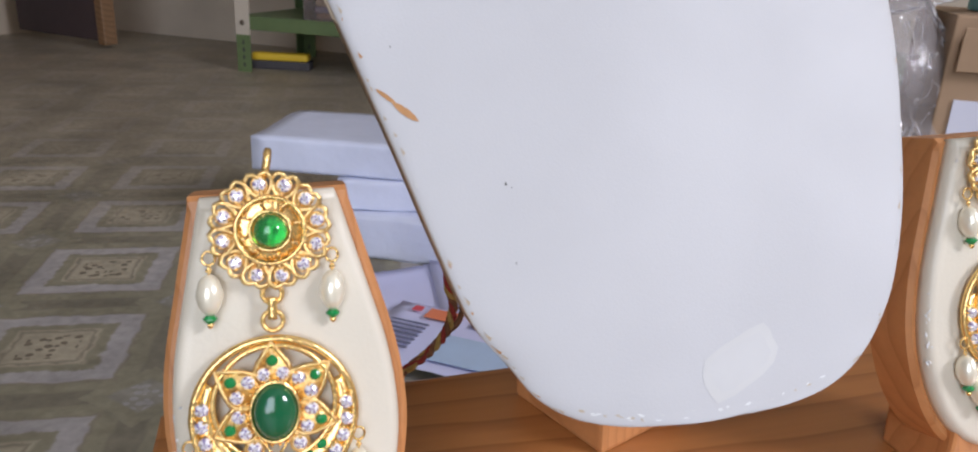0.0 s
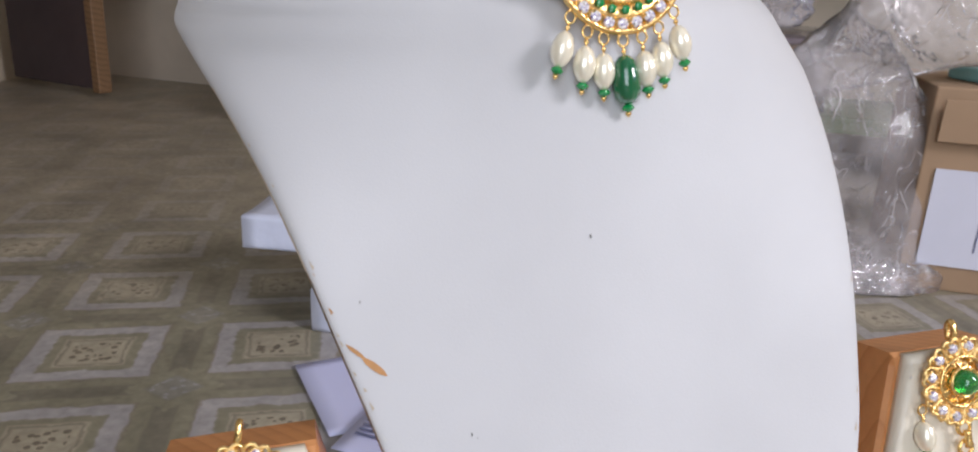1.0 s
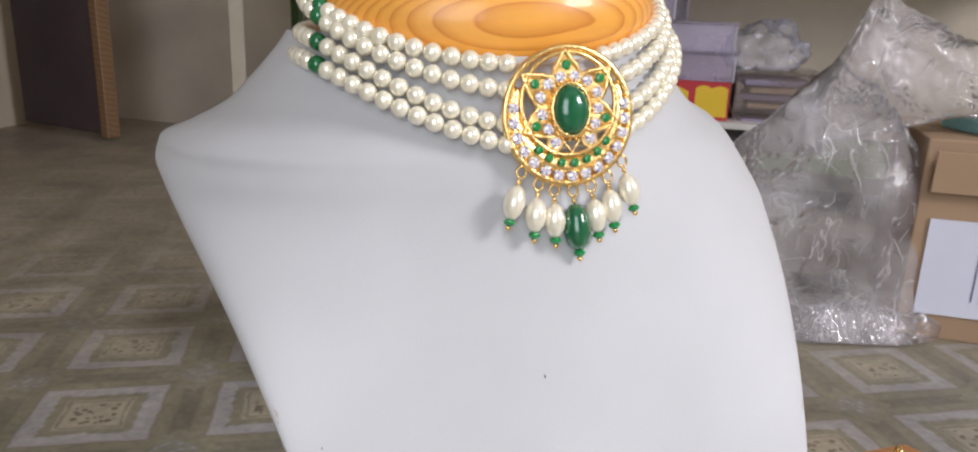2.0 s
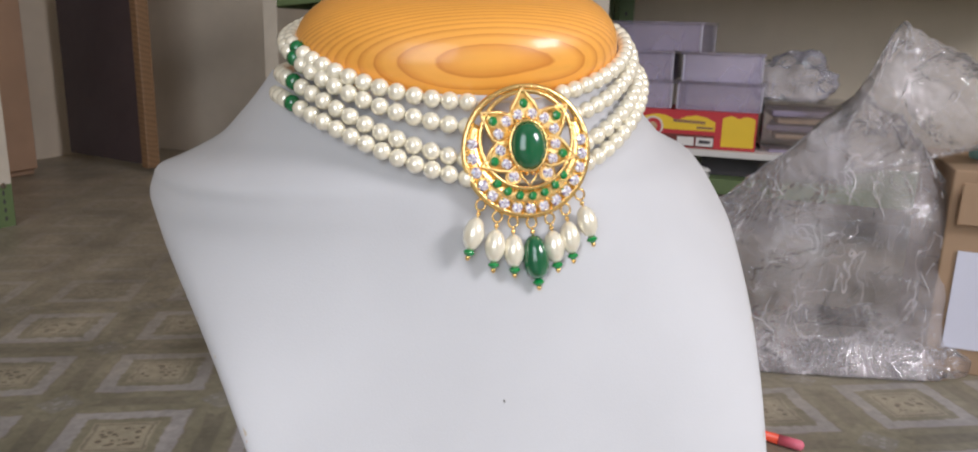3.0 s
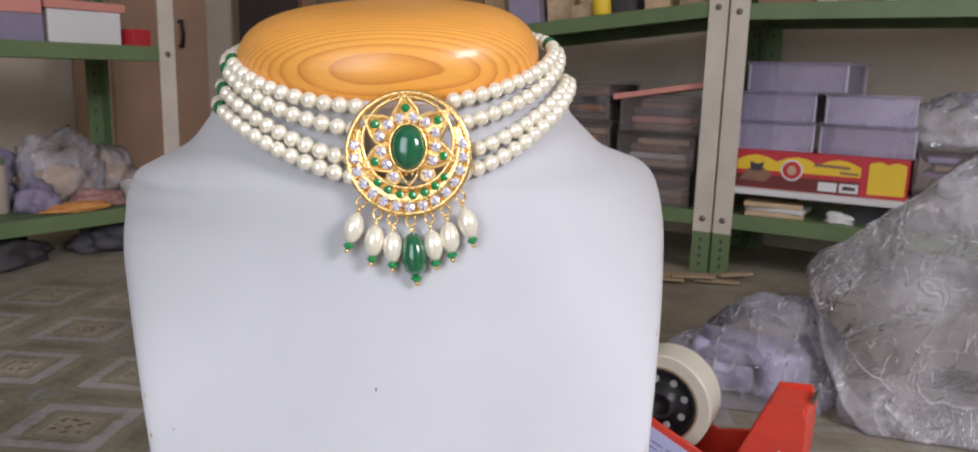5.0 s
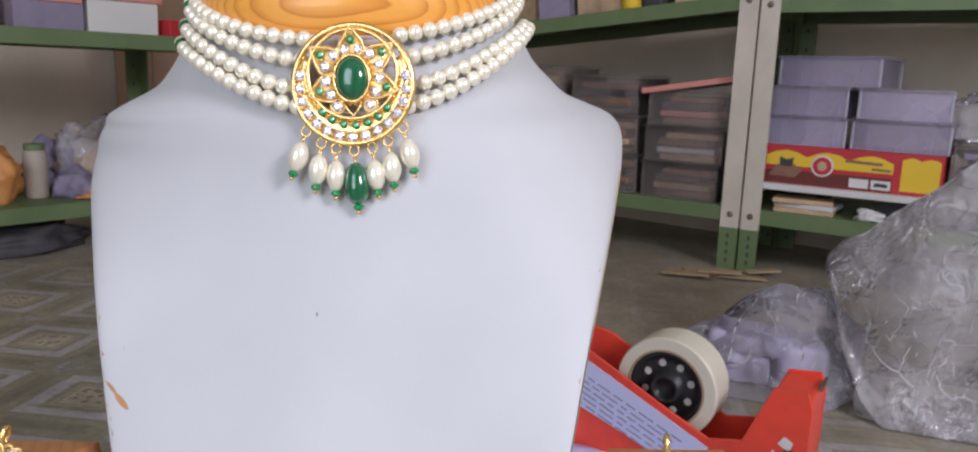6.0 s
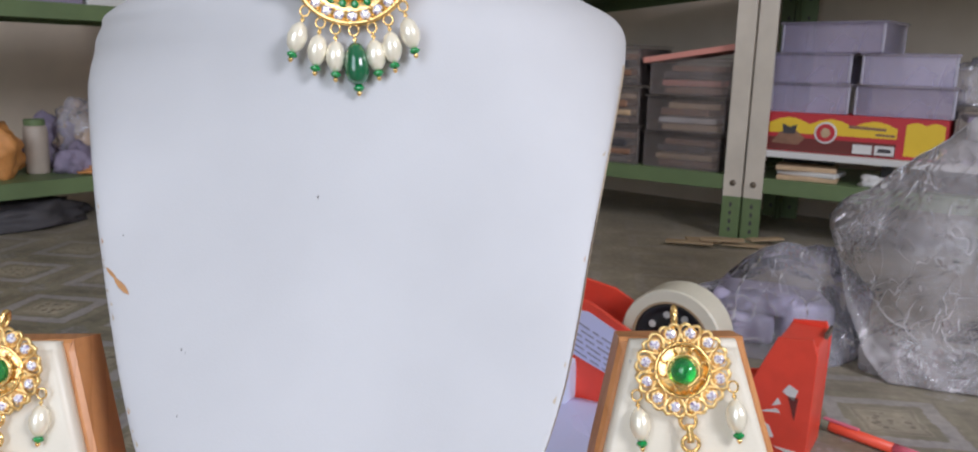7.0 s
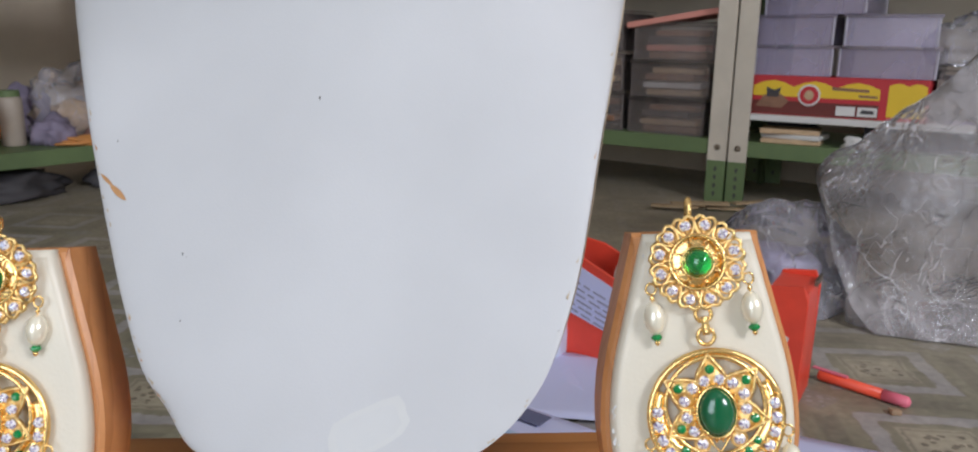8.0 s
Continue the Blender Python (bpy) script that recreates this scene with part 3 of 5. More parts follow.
def on_bust(x, z, proud=0.0):
    """A point of the bust's face at that x and height."""
    yc, w, e, c, k, soft = (float(np.interp(z, BZ, q)) for q in (BY, BW, BE, BC, BK, SOFT))
    th = math.asin(max(-0.999, min(0.999, (x - c) / w)))
    return Vector((x, yc + hollow(e, soft, k, w, th) - proud, z))


bust = empty("necklace_bust", DISPLAY, "white leatherette necklace bust with a varnished pine neck cap", "display bust")
bm = bmesh.new()
COLS = 57
grid, back = [], []
for (z, yc, w, e, c, k), soft in zip(BUST, SOFT):
    row, rear = [], []
    for i in range(COLS):
        th = math.pi * (i / (COLS - 1) - 0.5)
        p = Vector((c + w * math.sin(th), yc + hollow(e, soft, k, w, th), z))
        row.append(bm.verts.new(p))
        rear.append(bm.verts.new(p + Vector((0.0012 * math.sin(th) * min(1, w / 0.05), 0.0046, 0.0006))))
    grid.append(row)
    back.append(rear)
for a, b, a2, b2 in zip(grid, grid[1:], back, back[1:]):
    for i in range(COLS - 1):
        bm.faces.new((a[i], a[i + 1], b[i + 1], b[i]))
        bm.faces.new((a2[i], b2[i], b2[i + 1], a2[i + 1])).material_index = int(a[0].co.z < 0.205)
    for i in (0, COLS - 1):
        bm.faces.new((a[i], b[i], b2[i], a2[i])).material_index = int(a[0].co.z < 0.205)
for i in range(COLS - 1):
    bm.faces.new((grid[0][i], back[0][i], back[0][i + 1], grid[0][i + 1])).material_index = 1
part("torso", bm, ["leather", "board_edge"], bust, smooth=True)
part("neck", lathe([(0.0, 0.215), (0.0600, 0.215), (0.0580, 0.24), (0.0570, 0.270), (0, 0.270)], 48, Matrix.Translation((-0.006, 0.135, 0)), 1, 0.7), "leather", bust, smooth=True)
# rounded oval cap of the neck
prof = []
for i in range(25):
    a = math.pi * (i / 24 - 0.5)
    ca, sa = math.cos(a), math.sin(a)
    prof.append((0.0613 * abs(ca) ** (0.52 if sa > 0 else 0.70) if i not in (0, 24) else 0, (0.0222 if sa > 0 else 0.0245) * math.copysign(abs(sa) ** 0.9, sa)))
cap = part("neck_cap", lathe(prof, 64, None, 1, 0.76), "pine", bust, "varnished pine cap with oval grain", pose(-0.0074, 0.127, 0.2795, 12, 0, 0), smooth=True)
# wooden foot block behind the lower edge
bm = bmesh.new()
add_box(bm, (0, 0, 0.045), (0.046, 0.052, 0.09), pose(0.004, 0.092, 0, 0, 0, 22), bevel=0.002, seg=2)
part("foot_block", bm, "stand_wood", bust, "plain wooden foot block")
# scuffs and specks on the face


def decal(name, pts, material, proud=0.00025):
    bm = bmesh.new()
    cx, cz = sum(p[0] for p in pts) / len(pts), sum(p[1] for p in pts) / len(pts)
    steps = 6 if len(pts) > 12 else 1
    rings = [[bm.verts.new(on_bust(cx + (x - cx) * k / steps, cz + (z - cz) * k / steps, proud)) for x, z in pts] for k in range(1, steps + 1)]
    mid = bm.verts.new(on_bust(cx, cz, proud))
    n = len(pts)
    for i in range(n):
        bm.faces.new((mid, rings[0][i], rings[0][(i + 1) % n]))
        for a, b in zip(rings, rings[1:]):
            bm.faces.new((a[i], b[i], b[(i + 1) % n], a[(i + 1) % n]))
    return part(name, bm, material, bust, smooth=True)


def lozenge(x0, z0, x1, z1, w, n=5):
    dx, dz = x1 - x0, z1 - z0
    l = math.hypot(dx, dz)
    nx, nz = -dz / l, dx / l
    f = [(i / n, w * math.sin(math.pi * i / n) ** 0.6) for i in range(n + 1)]
    pts = [(x0 + dx * t + nx * h, z0 + dz * t + nz * h) for t, h in f]
    pts += [(x0 + dx * t - nx * h, z0 + dz * t - nz * h) for t, h in f[-2:0:-1]]
    return pts


decal("scuff", lozenge(-0.0848, 0.1425, -0.0793, 0.1385, 0.0006), "scuff")
decal("scuff", lozenge(-0.0808, 0.1392, -0.0738, 0.1340, 0.0010), "scuff")
for x, z, s in ((-0.052, 0.1175, 0.00042), (-0.0515, 0.0975, 0.0003), (-0.008, 0.1653, 0.0005), (-0.0795, 0.153, 0.0003), (-0.0505, 0.1165, 0.0002)):
    decal("speck", [(x + s * math.cos(a) * 0.6, z + s * math.sin(a) * 1.4) for a in (0, 1.1, 2.3, 3.4, 4.4, 5.5)], "mark")
rng = random.Random(9)
for k in range(62):
    z = rng.uniform(0.058, 0.20) if k % 3 else rng.uniform(0.056, 0.075)
    side = -1 if rng.random() < 0.72 else 1
    c, w = float(np.interp(z, BZ, BC)), float(np.interp(z, BZ, BW))
    x = c + side * (w * 0.992 - rng.uniform(0.0002, 0.0012))
    h = rng.uniform(0.0008, 0.0032)
    sl = side * (float(np.interp(z + h, BZ, BW)) - w)
    if abs(sl) > 0.0022:
        continue
    d = rng.uniform(0.0002, 0.0007)
    decal("worn_edge", [(x, z), (x - side * d, z + h * 0.3), (x + sl - side * d * 0.6, z + h * 0.8), (x + sl, z + h)], rng.choice(("board_edge", "board_edge", "scuff", "smear")), 0.0002)
rng = random.Random(4)
pts = []
for i in range(16):
    a = 2 * math.pi * i / 16
    r = (abs(math.cos(a)) ** 4 + abs(math.sin(a)) ** 4) ** -0.25 * (1 + 0.05 * rng.uniform(-1, 1))
    u, v = 0.0120 * r * math.cos(a), 0.0062 * r * math.sin(a)
    pts.append((0.0112 + u - v * 0.15, 0.0665 + v + u * 0.38))
decal("glue_smear", pts, "smear", 0.00009)
gx, gz = sum(p[0] for p in pts) / 16, sum(p[1] for p in pts) / 16
decal("glue_film", [(gx + (x - gx) * 0.80, gz + (z - gz) * 0.74) for x, z in pts], "smear_rim", 0.00014)
rng = random.Random(21)
for k in range(26):
    # chips along the lower rim
    u = rng.uniform(-0.93, 0.93)
    z = 0.0549 + 0.0080 * abs(u) ** 5 + rng.uniform(0, 0.0016)
    x = float(np.interp(z, BZ, BC)) + u * float(np.interp(z, BZ, BW)) * 0.93
    l, w = rng.uniform(0.0006, 0.0024), rng.uniform(0.00012, 0.00035)
    decal("chip", lozenge(x, z, x + l * math.copysign(1, u), z + l * rng.uniform(-0.1, 0.5), w, 4), rng.choice(("frayed", "frayed", "smear_rim", "board_edge")), 0.00012)

# ---------------------------------------------------------------- jewellery
UP = Matrix.Rotation(radians(90), 4, "X")     # turns a lathe's axis to the front


def stone_mesh(name, r, material):
    return bm_mesh(name, lathe([(0, r * 0.58), (r * 0.40, r * 0.58), (r * 0.74, r * 0.42), (r, r * 0.05), (r * 0.9, -r * 0.3), (0, -r * 0.4)], 10, UP), material, False)


def sparkle_mesh(name, r):
    """Brilliant cut: mirror, dark and milky facets by turns paint in the sparkle."""
    me = stone_mesh(name, r, "crystal")
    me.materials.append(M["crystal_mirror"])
    me.materials.append(M["crystal_painted_dark"])
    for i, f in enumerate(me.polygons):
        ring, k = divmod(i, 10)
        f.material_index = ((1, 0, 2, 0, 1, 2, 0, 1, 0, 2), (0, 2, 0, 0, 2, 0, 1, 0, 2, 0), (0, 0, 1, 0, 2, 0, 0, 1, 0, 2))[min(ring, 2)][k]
    return me


R0 = 0.0205
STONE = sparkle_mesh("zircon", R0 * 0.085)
STONE_G = stone_mesh("green_stone", R0 * 0.074, "emerald_mid")
PEARL = sphere_mesh("pearl", 0.00302, "pearl", 20, 12)
GREEN_BEAD = sphere_mesh("green_bead", 0.0030, "emerald_bead", 20, 12)
DROP = bm_mesh("pearl_drop", lathe([(0, 0), (0.0012, -0.0003), (0.0025, -0.0017), (0.0033, -0.0042), (0.0034, -0.0058), (0.0029, -0.008), (0.0018, -0.0098), (0.0009, -0.0105), (0, -0.0107)], 18), "pearl")
DROP_G = bm_mesh("green_drop", lathe([(0, 0), (0.0016, -0.0003), (0.0028, -0.0018), (0.0037, -0.0044), (0.0041, -0.0074), (0.0040, -0.0096), (0.0034, -0.0120), (0.0019, -0.0136), (0, -0.0141)], 20), "emerald")
BEAD = bm_mesh("bead", lathe([(0, 0.0), (0.0012, -0.0001), (0.00185, -0.0008), (0.00185, -0.0012), (0.0012, -0.0019), (0, -0.002)], 10), "bead_green", False)
TIP = bm_mesh("tip", lathe([(0, 0), (0.0008, -0.0002), (0.0009, -0.0009), (0.0004, -0.0016), (0, -0.0017)], 8), "gold")
bm = bmesh.new()
add_tube(bm, circle(0, 0.0004, 0.0016, 0.0018, 14), 0.00038, 6, True)
add_tube(bm, [(0, 0, -0.0014), (0, 0, -0.0040)], 0.00034, 6)
add_tube(bm, circle(0, -0.0026, 0.0006, 0.0005, 8), 0.0003, 5, True)
LOOP = bm_mesh("loop", bm, "gold")


def hang(parent, m, green=False, long=1.0):
    """A drop with its wire loop, cap bead and gold tip; m puts the loop."""
    d = place("drop_green" if green else "drop_pearl", DROP_G if green else DROP, parent, m @ Matrix.Translation((0, 0, -0.0036)) @ Matrix.Scale(long, 4))
    low = -0.0139 if green else -0.0105
    place("wire_loop", LOOP, d, Matrix.Translation((0, 0, 0.0036)))
    place("bead", BEAD, d, Matrix.Translation((0, 0, low)), "small faceted green bead")
    place("gold_tip", TIP, d, Matrix.Translation((0, 0, low - 0.0019)))
    return d


def arc_plate(bm, a0, a1, n, outer, inner, y0, y1):
    rings = []
    for i in range(n + 1):
        a = radians(a0 + (a1 - a0) * i / n)
        (xo, zo), (xi, zi) = outer(a), inner(a)
        rings.append([bm.verts.new(p) for p in ((xo, y0, zo), (xi, y0, zi), (xi, y1, zi), (xo, y1, zo))])
    for a, b in zip(rings, rings[1:]):
        for k in range(4):
            q = (k + 1) % 4
            bm.faces.new((a[k], b[k], b[q], a[q]))
    bm.faces.new(rings[0])
    bm.faces.new(rings[-1][::-1])


def cres_outer(a):
    return R0 * 0.93 * math.cos(a), R0 * 0.93 * math.sin(a)


def cres_inner(a):
    """The round opening, set high in the disc so that the band is a crescent."""
    f = 0.165 * math.sin(a) + math.sqrt(0.725 ** 2 - (0.165 * math.cos(a)) ** 2)
    return R0 * f * math.cos(a), R0 * f * math.sin(a)


def petal_bm():
    o = [(0.06, 0.20), (0.20, 0.36), (0.235, 0.50), (0.17, 0.66), (0.075, 0.80), (0, 0.92), (-0.075, 0.80), (-0.17, 0.66), (-0.235, 0.50), (-0.20, 0.36), (-0.06, 0.20)]
    o = [(R0 * x, R0 * z) for x, z in o]
    bm = slab([(x * 0.95, z) for x, z in o], -0.0010, 0.0006)
    add_tube(bm, [(x, -0.0010, z) for x, z in o], 0.00062, 6, True)
    for x, z in ((0, 0.68), (0.105, 0.49), (-0.105, 0.49)):
        for k in range(4):
            t = math.pi / 4 + k * math.pi / 2
            add_lathe(bm, [(0.00034, 0), (0.00034, 0.0012), (0, 0.0016)], 6, Matrix.Translation((R0 * x + R0 * 0.082 * math.cos(t), -0.0004, R0 * z + R0 * 0.082 * math.sin(t))) @ UP)
    return bm


PETAL = bm_mesh("petal", petal_bm(), "gold_dull")


def medallion(name, parent, m, label):
    """Round openwork gold pendant: rim, crescent of stones, star of petals and an oval cabochon."""
    bm = bmesh.new()
    add_tube(bm, circle(0, 0, R0 * 0.965, R0 * 0.965, 64), R0 * 0.052, 8, True)
    add_tube(bm, circle(0, R0 * 0.165, R0 * 0.725, R0 * 0.725, 64, -0.0007), R0 * 0.036, 8, True)
    arc_plate(bm, 150, 390, 56, cres_outer, cres_inner, -0.0006, 0.0008)
    for i in range(31):
        a = radians(163 + 212 * i / 30)
        for rr in ((0.935, 0.795) if 2 < i < 28 else (0.935,)):
            add_lathe(bm, [(0.00036, 0), (0.00036, 0.0008), (0, 0.0013)], 6, Matrix.Translation((R0 * rr * math.cos(a), -0.0006, R0 * rr * math.sin(a))) @ UP)
    body = part(name, bm, "gold", parent, label, m, smooth=True)
    mid = Matrix.Translation((0, 0, R0 * 0.08))      # the star sits above the middle
    for a, f in ((92, 0.93), (143, 0.95), (41, 0.95), (201, 0.84), (-15, 0.84)):
        pm = mid @ pose(0, 0, 0, 0, 90 - a, 0)
        place("petal", PETAL, body, pm @ Matrix.Diagonal((1, 1, f, 1)))
        for x, z, me in ((0, 0.68, STONE_G), (0.112, 0.50, STONE), (-0.112, 0.50, STONE)):
            place("stone", me, body, pm @ Matrix.Translation((R0 * x, -0.0015, R0 * z * f)) @ pose(0, 0, 0, 0, a * 7, 0))
    for x, z in ((-0.25, -0.37), (0.29, -0.35)):
        bm = bmesh.new()
        add_lathe(bm, [(0, -0.0006), (R0 * 0.115, -0.0006), (R0 * 0.115, 0.0006), (R0 * 0.09, 0.0008), (0, 0.0008)], 16, UP)
        add_tube(bm, circle(0, 0, R0 * 0.115, R0 * 0.115, 14, -0.0008), 0.0004, 5, True)
        part("petal", bm, "gold_dull", body, "", Matrix.Translation((R0 * x, 0, R0 * z)), smooth=True)
        place("stone", STONE, body, Matrix.Translation((R0 * x, -0.0013, R0 * z)))
    # small pointed wire loop under the oval stone
    bm = bmesh.new()
    add_tube(bm, [(R0 * x, -0.0008, R0 * z) for x, z in ((-0.13, -0.30), (-0.10, -0.40), (0.0, -0.52), (0.10, -0.40), (0.14, -0.30))], 0.00042, 6)
    part("wire_point", bm, "gold", body, "", None, smooth=True)
    for i in range(15):
        a = radians(170 + 198 * i / 14)
        rr = R0 * 0.865
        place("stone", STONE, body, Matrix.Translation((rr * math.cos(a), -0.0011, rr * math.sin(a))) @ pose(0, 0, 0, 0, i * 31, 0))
    for i in range(7):
        a = radians(222 + 102 * i / 6)
        place("stone", STONE_G, body, Matrix.Translation((R0 * 0.675 * math.cos(a), -0.0011, R0 * 0.675 * math.sin(a))) @ Matrix.Scale(0.9, 4))
    bm = bmesh.new()
    add_lathe(bm, [(0.315, -0.04), (0.315, 0.10), (0.29, 0.145), (0.265, 0.12), (0.265, 0.0)], 32, mid @ Matrix.Scale(R0, 4) @ UP, 1, 1.31)
    for i in range(22):
        t = 2 * math.pi * i / 22
        add_lathe(bm, [(0.022, 0.02), (0.022, 0.10), (0, 0.125)], 6, mid @ Matrix.Translation((R0 * 0.335 * math.cos(t), 0, R0 * 0.43 * math.sin(t))) @ Matrix.Scale(R0, 4) @ UP)
    part("bezel", bm, "gold", body, "", None, smooth=True)
    bm = lathe([(0.268, 0.04), (0.262, 0.12), (0.232, 0.185), (0.17, 0.235), (0.085, 0.258), (0, 0.264)], 32, mid @ Matrix.Scale(R0, 4) @ UP, 1, 1.33)
    part("cabochon", bm, "emerald", body, "domed oval green stone", None, smooth=True)
    return body


# the choker, round the bust's neck
NX, NY, NZ = -0.006, 0.131, 0.250
necklace = empty("choker_necklace", DISPLAY @ Matrix.Translation((NX, NY, NZ)), "four-strand pearl choker with gold and emerald pendant", "necklace")
# front height, skew, rise to the back, rise to the sides, uneven skew
STRANDS = ((0.2621, 0.0033, 0.0145, 0.0066, -0.0019), (0.2536, 0.0028, 0.0185, 0.0094, -0.0016), (0.2423, 0.0034, 0.0030, 0.0255, -0.0037), (0.2358, 0.0021, 0.0017, 0.0293, 0.0005))
SWING = 0.2244             # the choker is turned on the neck
for k, (z0, z1, z2, z3, z4) in enumerate(STRANDS):
    a, b = 0.0657 + 0.0022 * k, 0.0529 + 0.0020 * k
    fine = []
    for i in range(2001):
        t = 2 * math.pi * i / 2000
        sn, cs = math.sin(t), math.cos(t)
        x, y = a * sn, -b * cs
        side = max(0.0, -cs)                  # past the sides the strands level out
        z = z0 + z1 * sn + z2 * (1 - cs) + (z3 * sn * sn + z4 * sn ** 3 if cs > 0 else z3 + z4 * sn - 0.25 * z2 * side)
        fine.append(Vector((x * math.cos(SWING) - y * math.sin(SWING) + 0.0015, x * math.sin(SWING) + y * math.cos(SWING) + 0.0014, z - NZ)))
    length = [0.0]
    for p, q in zip(fine, fine[1:]):
        length.append(length[-1] + (q - p).length)
    n = int(length[-1] / 0.00578)
    start = length[min(range(1000, 2001), key=lambda j: abs(fine[j].x + NX + 0.0672 + 0.0010 * k) + (1 if fine[j].y > 0 else 0))]
    beads = [fine[int(np.searchsorted(length, (start + i / n * length[-1]) % length[-1]))] for i in range(n)]
    spacers = {0, min(range(n), key=lambda i: abs(math.atan2(beads[i].x, -beads[i].y) - radians(104 - 2 * k)))}
    for i, p in enumerate(beads):
        if p.y < 0 and -0.0165 - 0.0012 * abs(k - 1) < p.x + NX - 0.0056 < (0.0150, 0.0195, 0.0205, 0.0175)[k]:
            continue
        green = i in spacers
        place("green_bead" if green else "pearl", GREEN_BEAD if green else PEARL, necklace, Matrix.Translation(p) @ pose(0, 0, 0, i * 50, i * 31, 0))
    th = bmesh.new()
    path = [fine[j].copy() for j in range(0, 2000, 20)]
    add_tube(th, path, 0.0004, 5, True)
    part("thread", th, "cream", necklace)
PEND = pose(0.0052 - NX, 0.0738 - NY, 0.2460 - NZ, -10, 0, 4) @ Matrix.Scale(1.075, 4)
pendant = medallion("pendant", necklace, PEND, "round openwork gold pendant set with white and green stones")
for a, lean, green in ((223, 17, 0), (240, 7, 0), (254, 0, 0), (270, -5, 1), (286, -8, 0), (301.5, -8, 0), (319, -15, 0)):
    q = PEND @ Vector((R0 * 1.07 * math.cos(radians(a)), 0, R0 * 1.07 * math.sin(radians(a))))
    hang(necklace, pose(q.x, q.y - 0.0002, q.z - 0.0009, -9, lean + 2, 5), bool(green), 1.08 if green else 1.04)
# twisted tie cord that hangs behind the bust
cordpts = spline([(-0.030, 0.150, 0.120), (-0.042, 0.147, 0.075), (-0.0473, 0.145, 0.040), (-0.0455, 0.143, 0.028), (-0.0490, 0.141, 0.0165), (-0.0565, 0.139, 0.0085), (-0.069, 0.130, 0.0055), (-0.086, 0.115, 0.0035)], 14)
bm = bmesh.new()
for ph, mt in ((0, 0), (1, 1), (2, 2)):
    n0 = len(bm.faces)
    pts = []
    for i, p in enumerate(cordpts):
        a = i * 0.42 + ph * 2.094
        pts.append(Vector(p) + Vector((math.cos(a) * 0.0011, math.sin(a) * 0.0011, math.sin(a) * 0.0004)) - Vector((NX, NY, NZ)))
    add_tube(bm, pts, 0.0013, 6)
    bm.faces.ensure_lookup_table()
    for f in bm.faces[n0:]:
        f.material_index = mt
part("tie_cord", bm, ["cord", "cord_gold", "cord_red"], necklace, "twisted brown and gold thread cord", smooth=True)
bm = bmesh.new()
pts = [Vector(p) - Vector((NX, NY, NZ)) for p in spline([(-0.026, 0.150, 0.115), (-0.036, 0.148, 0.060), (-0.0405, 0.146, 0.033), (-0.0425, 0.144, 0.0195), (-0.0490, 0.142, 0.0145)], 8)]
add_tube(bm, pts, 0.0014, 6)
part("tie_cord", bm, "cord", necklace, "twisted brown and gold thread cord", smooth=True)

# earring stands
SX = 0.1163
LEANK = math.degrees(math.atan(0.26))


def stand_outline(inset):
    half = [(0.0130, 0.004), (0.0165, 0.013), (0.0225, 0.0205), (0.033, 0.0268), (0.047, 0.0312), (0.062, 0.0328), (0.080, 0.0312), (0.100, 0.0265), (0.1245, 0.0205)]
    half = spline(half, 4)
    top = 0.1245
    o = [(max(0.002, w - inset), (z + inset * max(0, 1 - (z - 0.0130) / 0.03)) if z < top - 1e-6 else top - inset * 0.3) for z, w in half]
    return o + [(-x, z) for x, z in o[::-1]]


def earring_stand(x):
    st = empty("earring_stand", DISPLAY @ Matrix.Translation((x, 0.0, 0.0)), "small wooden earring stand with a cream leatherette pad", "earring stand", "earring stands on the bench")
    tilt = pose(0, 0.0345 - 0.116 * 0.26, 0, -LEANK, 0, 0)
    part("backing", slab(stand_outline(0), 0.0045, 0.0225, 0.0014, 0.0006), "stand_wood", st, "rounded wooden backing", tilt)
    part("pad", slab(stand_outline(0.0034), -0.0005, 0.0052, 0.0032), "cream", st, "cream leatherette pad with frayed edges", tilt, smooth=True)
    bm = bmesh.new()
    add_box(bm, (0, 0.0265, 0.0120), (0.034, 0.030, 0.024), bevel=0.0015, seg=2)
    part("foot", bm, "stand_wood", st)
    rg = random.Random(int(x * 1000) + 400)
    for px, pz, n in ((-0.0278, 0.062, 26), (-0.0163, 0.1175, 12), (0.0160, 0.1175, 12)):
        bm = bmesh.new()
        for k in range(n):
            # small torn flakes along the rim
            dz = rg.uniform(-0.012, 0.012) if n > 20 else rg.uniform(-0.005, 0.004)
            q = Vector((px + rg.uniform(-0.0009, 0.0009) + (0.04 * dz if n > 20 else -0.2 * dz * (1 if px > 0 else -1)), 0.0006 + rg.uniform(-0.0004, 0.0008), pz + dz))
            bmesh.ops.create_icosphere(bm, subdivisions=1, radius=rg.uniform(0.0005, 0.0010), matrix=Matrix.Translation(q) @ pose(0, 0, 0, rg.uniform(-40, 40), rg.uniform(-40, 40), 0) @ Matrix.Diagonal((0.6, 0.3, rg.uniform(0.9, 1.8), 1)))
        part("frayed_edge", bm, "frayed", st, "torn white backing of the pad", tilt)
    return st


earring_stand(-SX + 0.0008)
earring_stand(SX + 0.0002)


